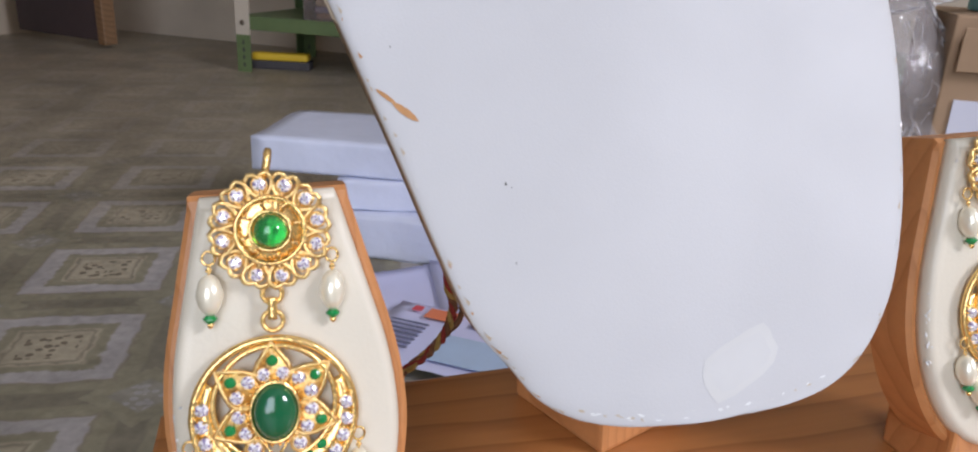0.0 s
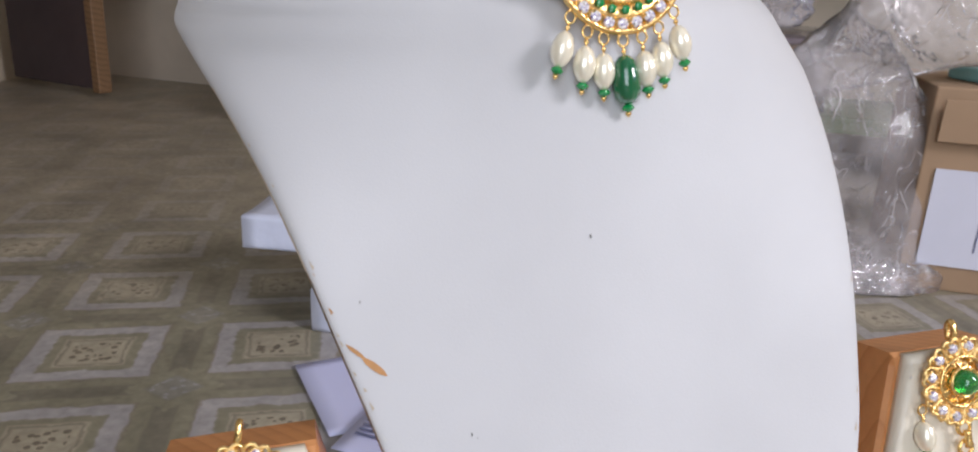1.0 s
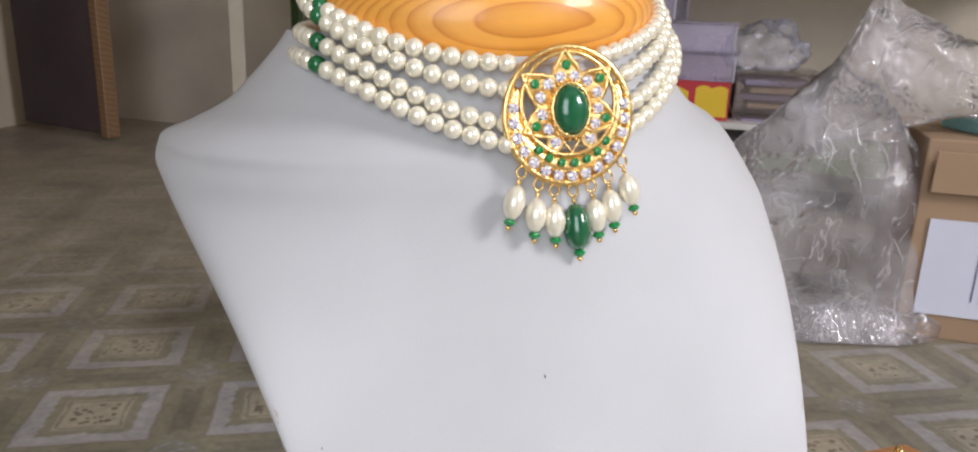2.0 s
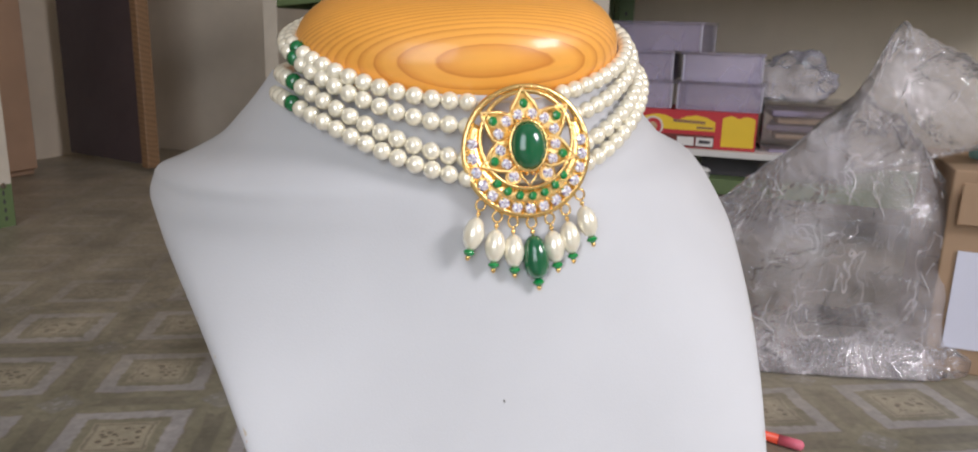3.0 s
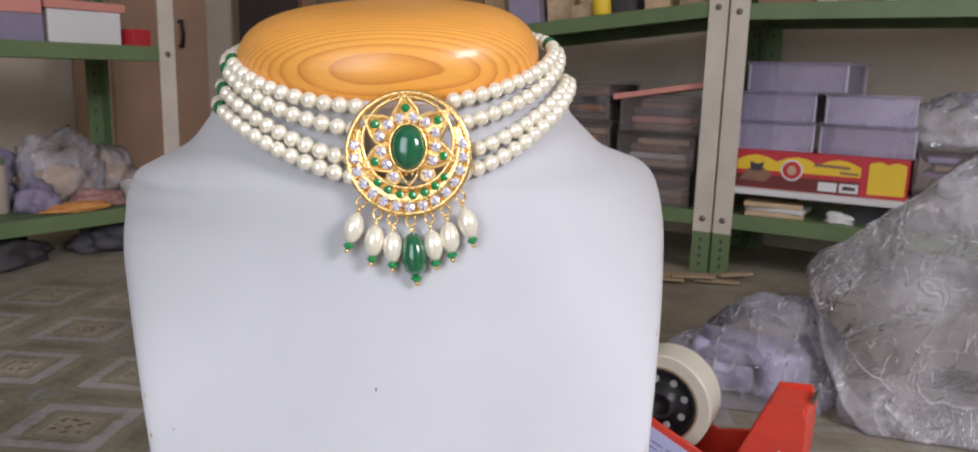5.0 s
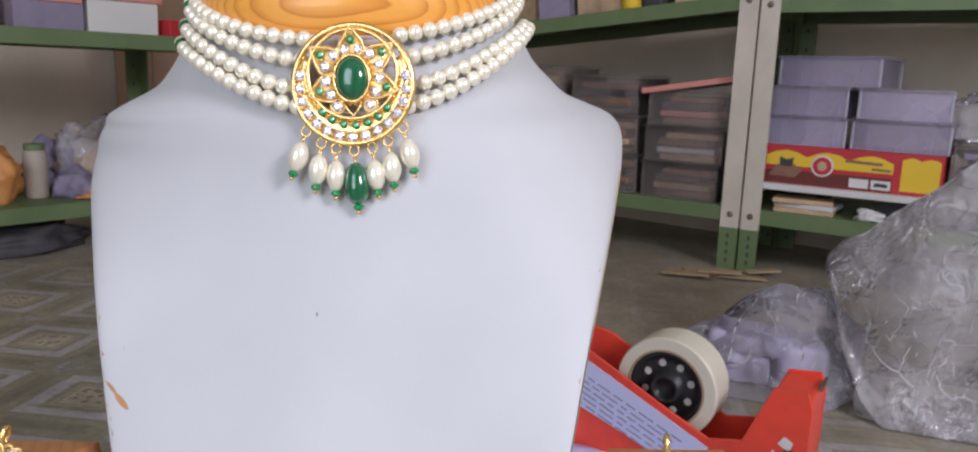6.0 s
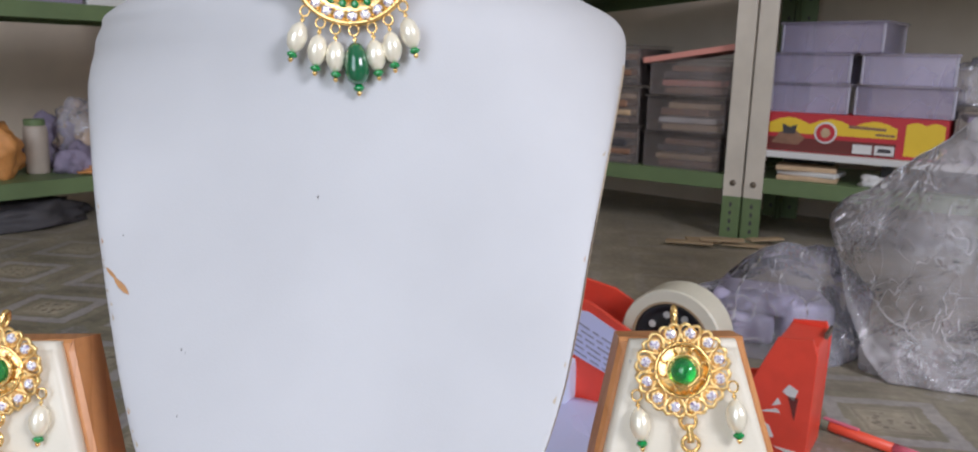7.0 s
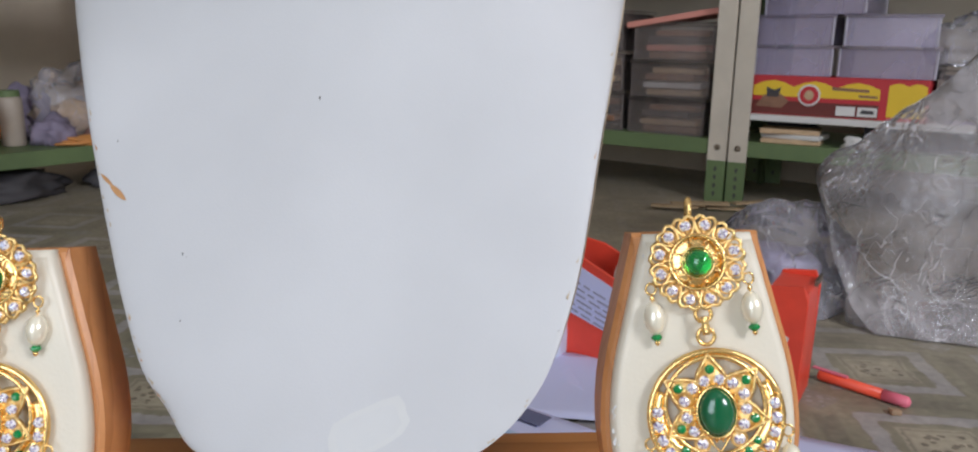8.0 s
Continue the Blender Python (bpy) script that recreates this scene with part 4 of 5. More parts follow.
def earring():
    """Origin at the green stone of the top flower; front is -y."""
    e = new("chandbali_earring")
    tagged(e, "gold flower and crescent earring with emerald stones and pearls", "earring", "earrings on the stands")
    r = 0.0146
    bm = bmesh.new()
    add_tube(bm, circle(0, 0, r * 0.585, r * 0.585, 40, -0.0016), r * 0.045, 6, True)
    add_tube(bm, circle(0, 0, r * 0.345, r * 0.345, 32, -0.0024), r * 0.042, 6, True)
    add_lathe(bm, [(r * 0.57, -0.0002), (r * 0.5, 0.0000), (r * 0.34, 0.0006), (0, 0.0016)], 32, UP)
    for i in range(8):
        t = 2 * math.pi * i / 8 + 0.2
        add_tube(bm, [(r * 0.37 * math.cos(t), -0.0016, r * 0.37 * math.sin(t)), (r * 0.47 * math.cos(t + 0.12), -0.0018, r * 0.47 * math.sin(t + 0.12)), (r * 0.57 * math.cos(t), -0.0016, r * 0.57 * math.sin(t))], r * 0.03, 5)
    stud = part("flower", bm, "gold", e, "", None, smooth=True)
    for i in range(12):
        a = 102 - 30 * i
        pm = pose(0, 0, 0, 0, 90 - a, 0)
        bm = bmesh.new()
        # heart-shaped wire petal with a round cup and two claws
        o = [(0.03, 0.56), (0.14, 0.68), (0.225, 0.82), (0.22, 0.94), (0.15, 1.01), (0.07, 1.0), (0, 0.955), (-0.07, 1.0), (-0.15, 1.01), (-0.22, 0.94), (-0.225, 0.82), (-0.14, 0.68), (-0.03, 0.56)]
        add_tube(bm, [(r * x, -0.0010, r * z) for x, z in o], r * 0.044, 6, True)
        add_lathe(bm, [(0, -0.0008), (r * 0.15, -0.0008), (r * 0.15, 0.0008), (r * 0.12, 0.0010), (0, 0.0006)], 14, Matrix.Translation((0, 0, r * 0.82)) @ UP)
        for x in (-0.10, 0.0, 0.10):
            add_tube(bm, [(r * x * 0.3, -0.0008, r * 0.58), (r * x, -0.0008, r * 0.73)], r * 0.026, 5)
        for x, z in ((0.10, 0.90), (-0.10, 0.90), (0.10, 0.73), (-0.10, 0.73)):
            add_lathe(bm, [(0.00036, 0), (0.00036, 0.0012), (0, 0.0017)], 6, Matrix.Translation((r * x, -0.0006, r * z)) @ UP)
        part("petal", bm, "gold_dull", stud, "", pm, smooth=True)
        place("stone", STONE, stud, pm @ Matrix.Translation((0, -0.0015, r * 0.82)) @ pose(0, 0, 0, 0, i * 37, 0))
    bm = lathe([(0.29, 0.10), (0.27, 0.22), (0.20, 0.31), (0.1, 0.355), (0, 0.365)], 24, Matrix.Scale(r, 4) @ UP)
    part("cabochon", bm, "emerald_bright", stud, "domed round green stone", Matrix.Translation((0, -0.0012, 0)), smooth=True)
    bm = bmesh.new()
    add_tube(bm, [(0.0004 * math.cos(t), 0.0016 * math.sin(t) + 0.0008, r * 1.17 + 0.0030 * math.cos(t)) for t in [2 * math.pi * k / 16 for k in range(16)]], 0.00105, 8, True)
    part("hook", bm, "gold", e, "", Matrix.Translation((-0.0006, 0, 0)), smooth=True)
    for s in (-1, 1):
        hang(e, pose(s * r * 1.05, 0.0, -r * 0.50, 0, 0, 0))
    bm = bmesh.new()
    add_tube(bm, circle(0, -r * 1.13, 0.0025, 0.0025, 20), 0.00068, 8, True)
    add_tube(bm, circle(0, -r * 1.62, 0.0026, 0.0026, 20), 0.00068, 8, True)
    # ribbed barrel that joins the two rings
    ribs = [(0.0, 0.0030)] + [(0.0011 if k % 2 else 0.00135, 0.0028 - 0.0007 * k) for k in range(9)] + [(0.0, -0.0030)]
    add_lathe(bm, ribs, 12, Matrix.Translation((0, -0.0014, -r * 1.38)))
    part("link", bm, "gold", e, "", None, smooth=True)
    zc = -0.0490
    medallion("crescent", e, pose(0, 0, zc, 0, 0, 0) @ Matrix.Scale(1.04, 4), "round openwork gold crescent set with stones")
    for a in (-18, 198, 222, 246, 270, 294, 318):
        q = (R0 * 1.10 * math.cos(radians(a)), R0 * 1.10 * math.sin(radians(a)))
        hang(e, pose(q[0], -0.0006, zc + q[1], 0, 0, 0))
    return e


ear = earring()
ear.matrix_world = DISPLAY @ pose(-SX + 0.0008, 0.0302, 0.1112, -LEANK, 4, 0)
copy_thing(ear, DISPLAY @ pose(SX - 0.0010, 0.0300, 0.1112, -LEANK, -5.5, 0))


# ---------------------------------------------------------------- racks
def post(bm, x, y, sx, sy, z0, z1):
    """An L-section upright whose two flanges run to +x*sx and +y*sy."""
    add_box(bm, (x + sx * 0.021, y, (z0 + z1) / 2), (0.042, 0.003, z1 - z0))
    add_box(bm, (x, y + sy * 0.021, (z0 + z1) / 2), (0.003, 0.042, z1 - z0))


BOLT = bm_mesh("bolt", lathe([(0, 0.004), (0.006, 0.003), (0.008, 0), (0.0, -0.001)], 6, UP), "bolt", False)
HOLE = bm_mesh("slot", lathe([(0, 0.0003), (0.0035, 0.0002), (0.0035, -0.0005)], 8, UP, 1, 1.8), "dark_stuff", False)


def rack(name, m, width, depth, levels, height, label, sag=()):
    """Slotted-angle rack; origin at its front left foot, shelves run to +x, back is +y."""
    r = empty(name, m, label, "storage rack", "racks along the walls")
    for i, x in enumerate((0.0, width)):
        for j, y in enumerate((0.0, depth)):
            s = 1 if i == 0 else -1
            t = 1 if j == 0 else -1
            front = j == 0
            bm = bmesh.new()
            if front:
                post(bm, x, y, s, t, 0.10, height)
                up = part("upright", bm, "white_steel", r, "white painted slotted steel upright")
                bm = bmesh.new()
                post(bm, x, y, s, t, 0.0, 0.10)
                low = part("upright_foot", bm, "green_steel", r, "green painted upright foot with slots")
                for z in (0.02, 0.04, 0.06, 0.08):
                    place("slot", HOLE, low, Matrix.Translation((x + s * 0.021, y - 0.0016, z)))
                for z in levels:
                    place("bolt", BOLT, up, Matrix.Translation((x + s * 0.02, y - 0.0016, z - 0.018)))
            else:
                post(bm, x, y, s, t, 0.0, height)
                up = part("upright", bm, "green_steel", r)
                for k in range(int(height / 0.05)):
                    place("slot", HOLE, up, Matrix.Translation((x + s * 0.021, y - 0.0016, 0.03 + 0.05 * k)))
    for z in levels:
        bm = bmesh.new()
        tilt = Matrix()
        for level, lean in sag:
            if level == z:
                tilt = Matrix.Translation((width, 0, z)) @ pose(0, 0, 0, 0, -lean, 0) @ Matrix.Translation((-width, 0, -z))
        add_box(bm, (width / 2, depth / 2, z - 0.0015), (width - 0.008, depth - 0.008, 0.003))
        for y in (0.004, depth - 0.004):
            add_box(bm, (width / 2, y, z - 0.018), (width - 0.008, 0.003, 0.036), bevel=0.001)
        for x in (0.006, width - 0.006):
            add_box(bm, (x, depth / 2, z - 0.018), (0.003, depth - 0.014, 0.036))
        bmesh.ops.transform(bm, matrix=tilt, verts=bm.verts[:])
        part("shelf", bm, "green_steel", r)
    return r


SAG = 5.5                  # one shelf hangs lower at its far end
RX = -0.428                # the pair of uprights where the two back racks meet
RY = 1.964
RACK = ROOM @ pose(RX, RY, 0, 0, 0, 4)
rack("storage_rack", RACK @ Matrix.Translation((0.003, 0, 0)), 1.1, 0.36, (0.150, 0.632, 1.1, 1.56), 1.75, "green steel rack with white uprights holding boxes and a printed carton")
rack("storage_rack", RACK @ Matrix.Translation((-0.905, 0, 0)), 0.90, 0.36, (0.150, 0.643, 1.1, 1.56), 1.75, "green steel rack with white uprights holding clear boxes of stock", ((0.643, SAG),))
rack("storage_rack", ROOM @ pose(-1.614, 1.322, 0, 0, 0, 90) @ pose(-1.0, 0, 0), 1.0, 0.36, (0.115, 0.505, 0.95, 1.4), 1.75, "green steel rack with white uprights holding packets and bowls")


def clear_box(m, w, d, h, fill, group="clear boxes on the rack", label="clear lidded plastic box, empty"):
    b = empty("plastic_box", m, label, "plastic box", group)
    bm = bmesh.new()
    t = 0.0015
    add_box(bm, (0, 0, t / 2), (w * 0.94, d * 0.94, t))
    for s in (-1, 1):
        add_box(bm, (s * w * 0.47, 0, h * 0.455), (t, d * 0.94, h * 0.91))
        add_box(bm, (0, s * d * 0.47, h * 0.455), (w * 0.94, t, h * 0.91))
    part("body", bm, "dim_box" if fill else "clear_box", b)
    # on empty boxes whiter corner film paints in the light along the edges
    for s in (-1, 1):
        for q in (-1, 1):
            part("corner", box((s * w * 0.467, q * d * 0.467, h * 0.455), (0.006, 0.006, h * 0.9), bevel=0.002), "dim_box" if fill else "box_rim", b, "" if fill else "thick moulded corner, its edge highlight painted pale")
    bm = bmesh.new()
    add_box(bm, (0, 0, h * 0.952), (w, d, h * 0.09), bevel=0.002, seg=2)
    part("lid", bm, "dim_box" if fill else "clear_box", b, "raised clear lid")
    if fill:
        rng = random.Random(int(w * 1e4 + h * 1e5))
        for k in range(4):
            bm = bmesh.new()
            hh = h * rng.uniform(0.12, 0.22)
            add_box(bm, (rng.uniform(-0.05, 0.05) * w, rng.uniform(-0.1, 0.02) * d, h * (0.03 + 0.2 * k) + hh / 2), (w * rng.uniform(0.6, 0.85), d * rng.uniform(0.6, 0.8), hh), pose(0, 0, 0, 0, 0, rng.uniform(-8, 8)), bevel=hh * 0.3, seg=2)
            part("packet", bm, fill[k % len(fill)], b)
    return b


def shelf_m(rx, ry, z, turn=0.0):
    return RACK @ pose(rx, ry, z, 0, 0, turn)


def plain_box(name, m, s, material, label, category, bevel=0.002, group=""):
    ob = link(name, box((0, 0, s[2] / 2), s, bevel=bevel, seg=2), material, None, m)
    return tagged(ob, label, category, group)


# right-hand back rack: packets, white board, printed carton and stacked clear boxes
plain_box("dark_carton", shelf_m(0.45, 0.16, 0.150), (0.34, 0.2, 0.050), "dark_stuff", "flat dark carton on the rack shelf", "carton")
for k, (x, y, z, t) in enumerate(((0.13, 0.06, 0.150, 6), (0.135, 0.065, 0.161, -5), (0.125, 0.06, 0.172, 9))):
    plain_box("paper_packet", shelf_m(x, y, z, t), (0.13, 0.09, 0.011), "tan_stuff" if k != 1 else "white_card", "flat tan paper packet in a pile", "packet", 0.003, "packets on the rack")
plain_box("white_board", shelf_m(0.26, 0.125, 0.2005), (0.46, 0.24, 0.014), "white_card", "white board laid across boxes on the rack", "board")
plain_box("flat_support", shelf_m(0.10, 0.19, 0.150), (0.1, 0.1, 0.0505), "dark_stuff", "small dark box under the white board", "box")

printed = empty("printed_carton", shelf_m(0.035, 0.03, 0.2148), "red and yellow printed sweet carton with white panels", "carton")
W, H, DP = 0.365, 0.088, 0.16
part("body", box((W / 2, DP / 2, H / 2), (W, DP, H), bevel=0.001), "red_card", printed)


def face_plate(name, pts, material, y=-0.0006, label=""):
    return part(name, slab(pts, y, 0.0), material, printed, label)


def scallop(x0, x1, ztop, zlow, n, drop):
    pts = [(x0, zlow), (x1, zlow), (x1, ztop - drop)]
    for k in range(n):
        a, b = x1 - (x1 - x0) * k / n, x1 - (x1 - x0) * (k + 1) / n
        for q in (0.25, 0.5, 0.75):
            pts.append((a + (b - a) * q, ztop - drop * (1 - math.sin(math.pi * q))))
        pts.append((b, ztop - drop))
    return pts


face_plate("yellow_band", scallop(0.004, 0.272, 0.078, 0.042, 3, 0.014), "yellow_card", -0.0006)
face_plate("maroon_band", [(0.004, 0.002), (0.272, 0.002), (0.272, 0.032), (0.004, 0.032)], "maroon_card", -0.0006)
face_plate("yellow_end", scallop(0.288, 0.361, 0.080, 0.008, 2, 0.006), "yellow_card", -0.0008)
face_plate("round_badge", [(0.128 + 0.024 * math.cos(t), 0.047 + 0.024 * math.sin(t)) for t in [2 * math.pi * k / 24 for k in range(24)]], "white_card", -0.0016)
face_plate("round_badge", [(0.128 + 0.020 * math.cos(t), 0.047 + 0.020 * math.sin(t)) for t in [2 * math.pi * k / 24 for k in range(24)]], "red_card", -0.0024)
face_plate("round_badge", [(0.128 + 0.010 * math.cos(t), 0.047 + 0.011 * math.sin(t)) for t in [2 * math.pi * k / 16 for k in range(16)]], "tan_stuff", -0.0032)
face_plate("picture", [(0.012, 0.018), (0.07, 0.016), (0.085, 0.032), (0.066, 0.048), (0.03, 0.044)], "brown_stuff", -0.0014)
face_plate("picture", [(0.036, 0.04), (0.062, 0.04), (0.066, 0.062), (0.05, 0.056), (0.034, 0.062)], "dark_stuff", -0.0014)
for x0, x1 in ((0.187, 0.226), (0.231, 0.270)):
    face_plate("white_panel", [(x0, 0.006), (x1, 0.006), (x1, 0.026), (x0, 0.026)], "white_card", -0.0014)
face_plate("word_bar", [(0.175, 0.060), (0.25, 0.058), (0.25, 0.064), (0.175, 0.067)], "brown_stuff", -0.0012)
face_plate("word_bar", [(0.23, 0.047), (0.268, 0.046), (0.268, 0.051), (0.23, 0.052)], "brown_stuff", -0.0012)
face_plate("word_bar", [(0.236, 0.012), (0.264, 0.012), (0.264, 0.019), (0.24, 0.021)], "dark_stuff", -0.0022)

z0 = 0.3034
for x, w, level, turn in ((0.112, 0.175, 0, 3), (0.312, 0.205, 0, -3), (0.115, 0.178, 1, -2), (0.305, 0.190, 1, 4), (0.160, 0.235, 2, -9)):
    clear_box(shelf_m(x, 0.12, z0 + level * 0.0675, turn), w, 0.15, 0.067, None)
for k in range(2):
    clear_box(shelf_m(0.50, 0.16, 0.1505 + k * 0.0905, 4), 0.2, 0.2, 0.09, ("tan_stuff", "purple_cloth"), label="clear plastic box of mixed packets")

# left-hand back rack: clear boxes of stock, pink folder
for k, fill in enumerate((("brown_stuff", "tan_stuff", "dark_stuff"), ("tan_stuff", "white_card", "brown_stuff"), ("brown_stuff", "pink_card", "dark_stuff"))):
    clear_box(shelf_m(-0.165, 0.12, 0.150 + k * 0.0905, 3 * (k - 1)), 0.21, 0.2, 0.09, fill, label="clear plastic box packed with jewellery packets")
    clear_box(shelf_m(-0.385, 0.12, 0.150 + k * 0.1005, 2 - 2 * k), 0.2, 0.2, 0.10, (fill[2], fill[0]), label="clear plastic box packed with jewellery packets")
plain_box("pink_folder", RACK @ pose(-0.17, 0.10, 0.4235, 0, -9, 4), (0.23, 0.16, 0.014), "pink_card", "pink card folder lying tilted on a box", "folder")
for k in range(4):
    clear_box(shelf_m(-0.62 + 0.02 * (k % 2), 0.12, 0.150 + k * 0.0805, 4 - 3 * k), 0.2, 0.2, 0.08, ("brown_stuff", "purple_cloth", "tan_stuff"), label="clear plastic box packed with jewellery packets")
rng = random.Random(11)
for k in range(9):
    x = -0.83 + 0.09 * k
    hh = rng.uniform(0.03, 0.11)
    mt = rng.choice(("tan_stuff", "brown_stuff", "brown_stuff", "dark_stuff", "tan_stuff", "purple_cloth"))
    plain_box("stock_packet", shelf_m(0, 0, 0.643) @ pose(0, 0, 0, 0, -SAG, 0) @ pose(x, 0.07 + rng.uniform(0, 0.1), 0.0005, 0, 0, rng.uniform(-14, 14)), (rng.uniform(0.06, 0.085), 0.12, hh), mt, "packet of jewellery stock on the upper shelf", "packet", 0.004, "packets on the upper shelf")
for k in range(6):
    hh = rng.uniform(0.04, 0.12)
    plain_box("stock_packet", shelf_m(0.10 + 0.15 * k, 0.12 + rng.uniform(0, 0.08), 0.6325, rng.uniform(-10, 10)), (rng.uniform(0.1, 0.14), 0.14, hh), rng.choice(("tan_stuff", "carton", "brown_stuff", "dark_stuff", "dark_stuff")), "packet of jewellery stock on the upper shelf", "packet", 0.004, "packets on the upper shelf")
roll = link("gold_roll", lathe([(0, 0), (0.022, 0.001), (0.024, 0.004), (0.024, 0.086), (0.022, 0.09), (0, 0.09)], 20), "yellow_card", None, shelf_m(0, 0, 0.643) @ pose(0, 0, 0, 0, -SAG, 0) @ pose(-0.33, 0.03, 0.0005), smooth=True)
tagged(roll, "short roll of shiny gold ribbon standing upright", "ribbon roll")
# things on the floor under and before the racks
duster = empty("yellow_brush", RACK @ pose(-0.83, 0.10, 0, 0, 0, 15), "yellow and black floor brush under the rack", "brush")
part("bristles", box((0, 0, 0.012), (0.17, 0.05, 0.024), bevel=0.004, seg=2), "dark_stuff", duster)
part("head", box((0, 0, 0.034), (0.16, 0.04, 0.022), bevel=0.008, seg=3), "yellow_card", duster)
rng = random.Random(5)
for k, (x, y) in enumerate(((0.13, 1.93), (0.22, 1.9), (0.10, 1.86), (0.26, 1.95), (0.17, 1.88))):
    sx, sy = rng.uniform(0.05, 0.11), rng.uniform(0.025, 0.05)
    plain_box("cardboard_scrap", pose(x, y, 0.001 + 0.004 * k, rng.uniform(-2, 2), rng.uniform(-2, 2), rng.uniform(-40, 40)), (sx, sy, 0.004), "card_core", "torn scrap of brown cardboard on the floor", "cardboard scrap", 0.0008, "scraps by the rack foot")

# ---------------------------------------------------------------- rack by the left wall
def left_m(along, depth, z, turn=0.0):
    """Along the rack from its far end towards the viewer, and back from its front."""
    return ROOM @ pose(-1.614 - depth, 1.322 - along, z, 0, 0, 90 + turn)


plain_box("white_carton", left_m(0.20, 0.10, 0.505), (0.17, 0.12, 0.075), "white_card", "plain white carton on the rack shelf", "carton")
plain_box("white_carton", left_m(0.20, 0.10, 0.5805, 2), (0.19, 0.13, 0.02), "pink_card", "flat pink and red carton on a white one", "carton")
plain_box("mauve_carton", left_m(0.37, 0.10, 0.505), (0.15, 0.12, 0.06), "purple_cloth", "pale mauve carton on the rack shelf", "carton")
plain_box("mauve_carton", left_m(0.37, 0.10, 0.5655, -3), (0.15, 0.12, 0.035), "pink_card", "pale pink carton on the rack shelf", "carton")
plain_box("red_packet", left_m(0.075, 0.06, 0.505, 10), (0.05, 0.07, 0.04), "red_card", "small shiny red packet on the rack shelf", "packet")
for k in range(4):
    plain_box("stock_packet", left_m(0.62 + 0.09 * k, 0.12, 0.505, rng.uniform(-9, 9)), (0.08, 0.12, rng.uniform(0.05, 0.1)), rng.choice(("yellow_card", "pink_card", "white_card", "tan_stuff")), "packet of stock on the rack shelf", "packet", 0.004, "packets on the left rack")
bowl = link("white_bowl", lathe([(0, 0.002), (0.042, 0.0), (0.049, 0.004), (0.054, 0.047), (0.056, 0.049), (0.053, 0.050), (0.047, 0.008), (0, 0.006)], 28), "white_card", None, left_m(0.062, 0.075, 0.115), smooth=True)
tagged(bowl, "white plastic bowl on the lower shelf", "bowl")


def bundle(name, m, s, material, label, seed, amp=0.35, sub=4, film=False):
    bm = bmesh.new()
    bmesh.ops.create_icosphere(bm, subdivisions=sub, radius=1)
    off = Vector((seed * 3.1, seed * 1.7, seed))
    for v in bm.verts:
        p = v.co.copy()
        n = noise.fractal(p * 1.6 + off, 1.0, 2.0, 4)
        q = abs(noise.noise(p * 3.2 + off)) + 0.5 * abs(noise.noise(p * 7.0 + off))
        k = 1 + amp * n - amp * 0.6 * q
        v.co = Vector((p.x * s[0] * k, p.y * s[1] * k, max(-0.55, p.z * k) * s[2]))
    low = min(v.co.z for v in bm.verts)
    for v in bm.verts:
        v.co.z -= low
    ob = link(name, bm, material, None, m, smooth=True)
    return tagged(ob, label, "bag" if film else "bundle")


bundle("tan_bag", left_m(0.075, 0.20, 0.115), (0.05, 0.04, 0.068), "tan_stuff", "crumpled bag of tan goods behind a bowl", 2)
bundle("clear_bag", left_m(0.078, 0.19, 0.115), (0.068, 0.058, 0.082), "film", "slack clear bag round tan goods behind a bowl", 61, film=True)
bundle("clear_bag", left_m(0.225, 0.17, 0.115), (0.11, 0.075, 0.118), "film", "tall crumpled clear bag on the lower shelf", 3, film=True)
bundle("brown_packet", left_m(0.21, 0.20, 0.115), (0.075, 0.05, 0.06), "tan_stuff", "brown paper packet inside a clear bag", 62)
bundle("purple_bag", left_m(0.315, 0.09, 0.115), (0.05, 0.05, 0.045), "purple_cloth", "purple cloth bundle on the lower shelf", 4)
bundle("purple_bag", left_m(0.315, 0.235, 0.115), (0.065, 0.045, 0.085), "purple_cloth", "tall mauve cloth bundle against the wall", 63)
bundle("pink_packet", left_m(0.185, 0.07, 0.115), (0.07, 0.04, 0.028), "dusky_cloth", "crumpled dusky pink packet on the lower shelf", 5)
bundle("orange_packet", left_m(0.25, 0.035, 0.115), (0.08, 0.028, 0.014), "orange_paper", "flat orange packet on the lower shelf", 6)
bundle("orange_packet", left_m(0.485, 0.12, 0.115), (0.065, 0.06, 0.085), "orange_paper", "tall crumpled orange packet on the lower shelf", 64)


def jar(m, r, h, material, cap_material, label):
    """A straight plastic jar with a rounded shoulder, a neck and a screw lid."""
    j = empty("plastic_jar", m, label, "jar")
    part("jar_body", lathe([(0, 0.0), (r * 0.93, 0.0), (r, 0.004), (r, h * 0.80), (r * 0.94, h * 0.86), (r * 0.80, h * 0.89), (0, h * 0.89)], 24), material, j, smooth=True)
    part("lid", lathe([(0, h * 0.885), (r * 0.86, h * 0.885), (r * 0.88, h * 0.90), (r * 0.88, h * 0.985), (r * 0.83, h), (0, h)], 24), cap_material, j, "ribbed screw lid")


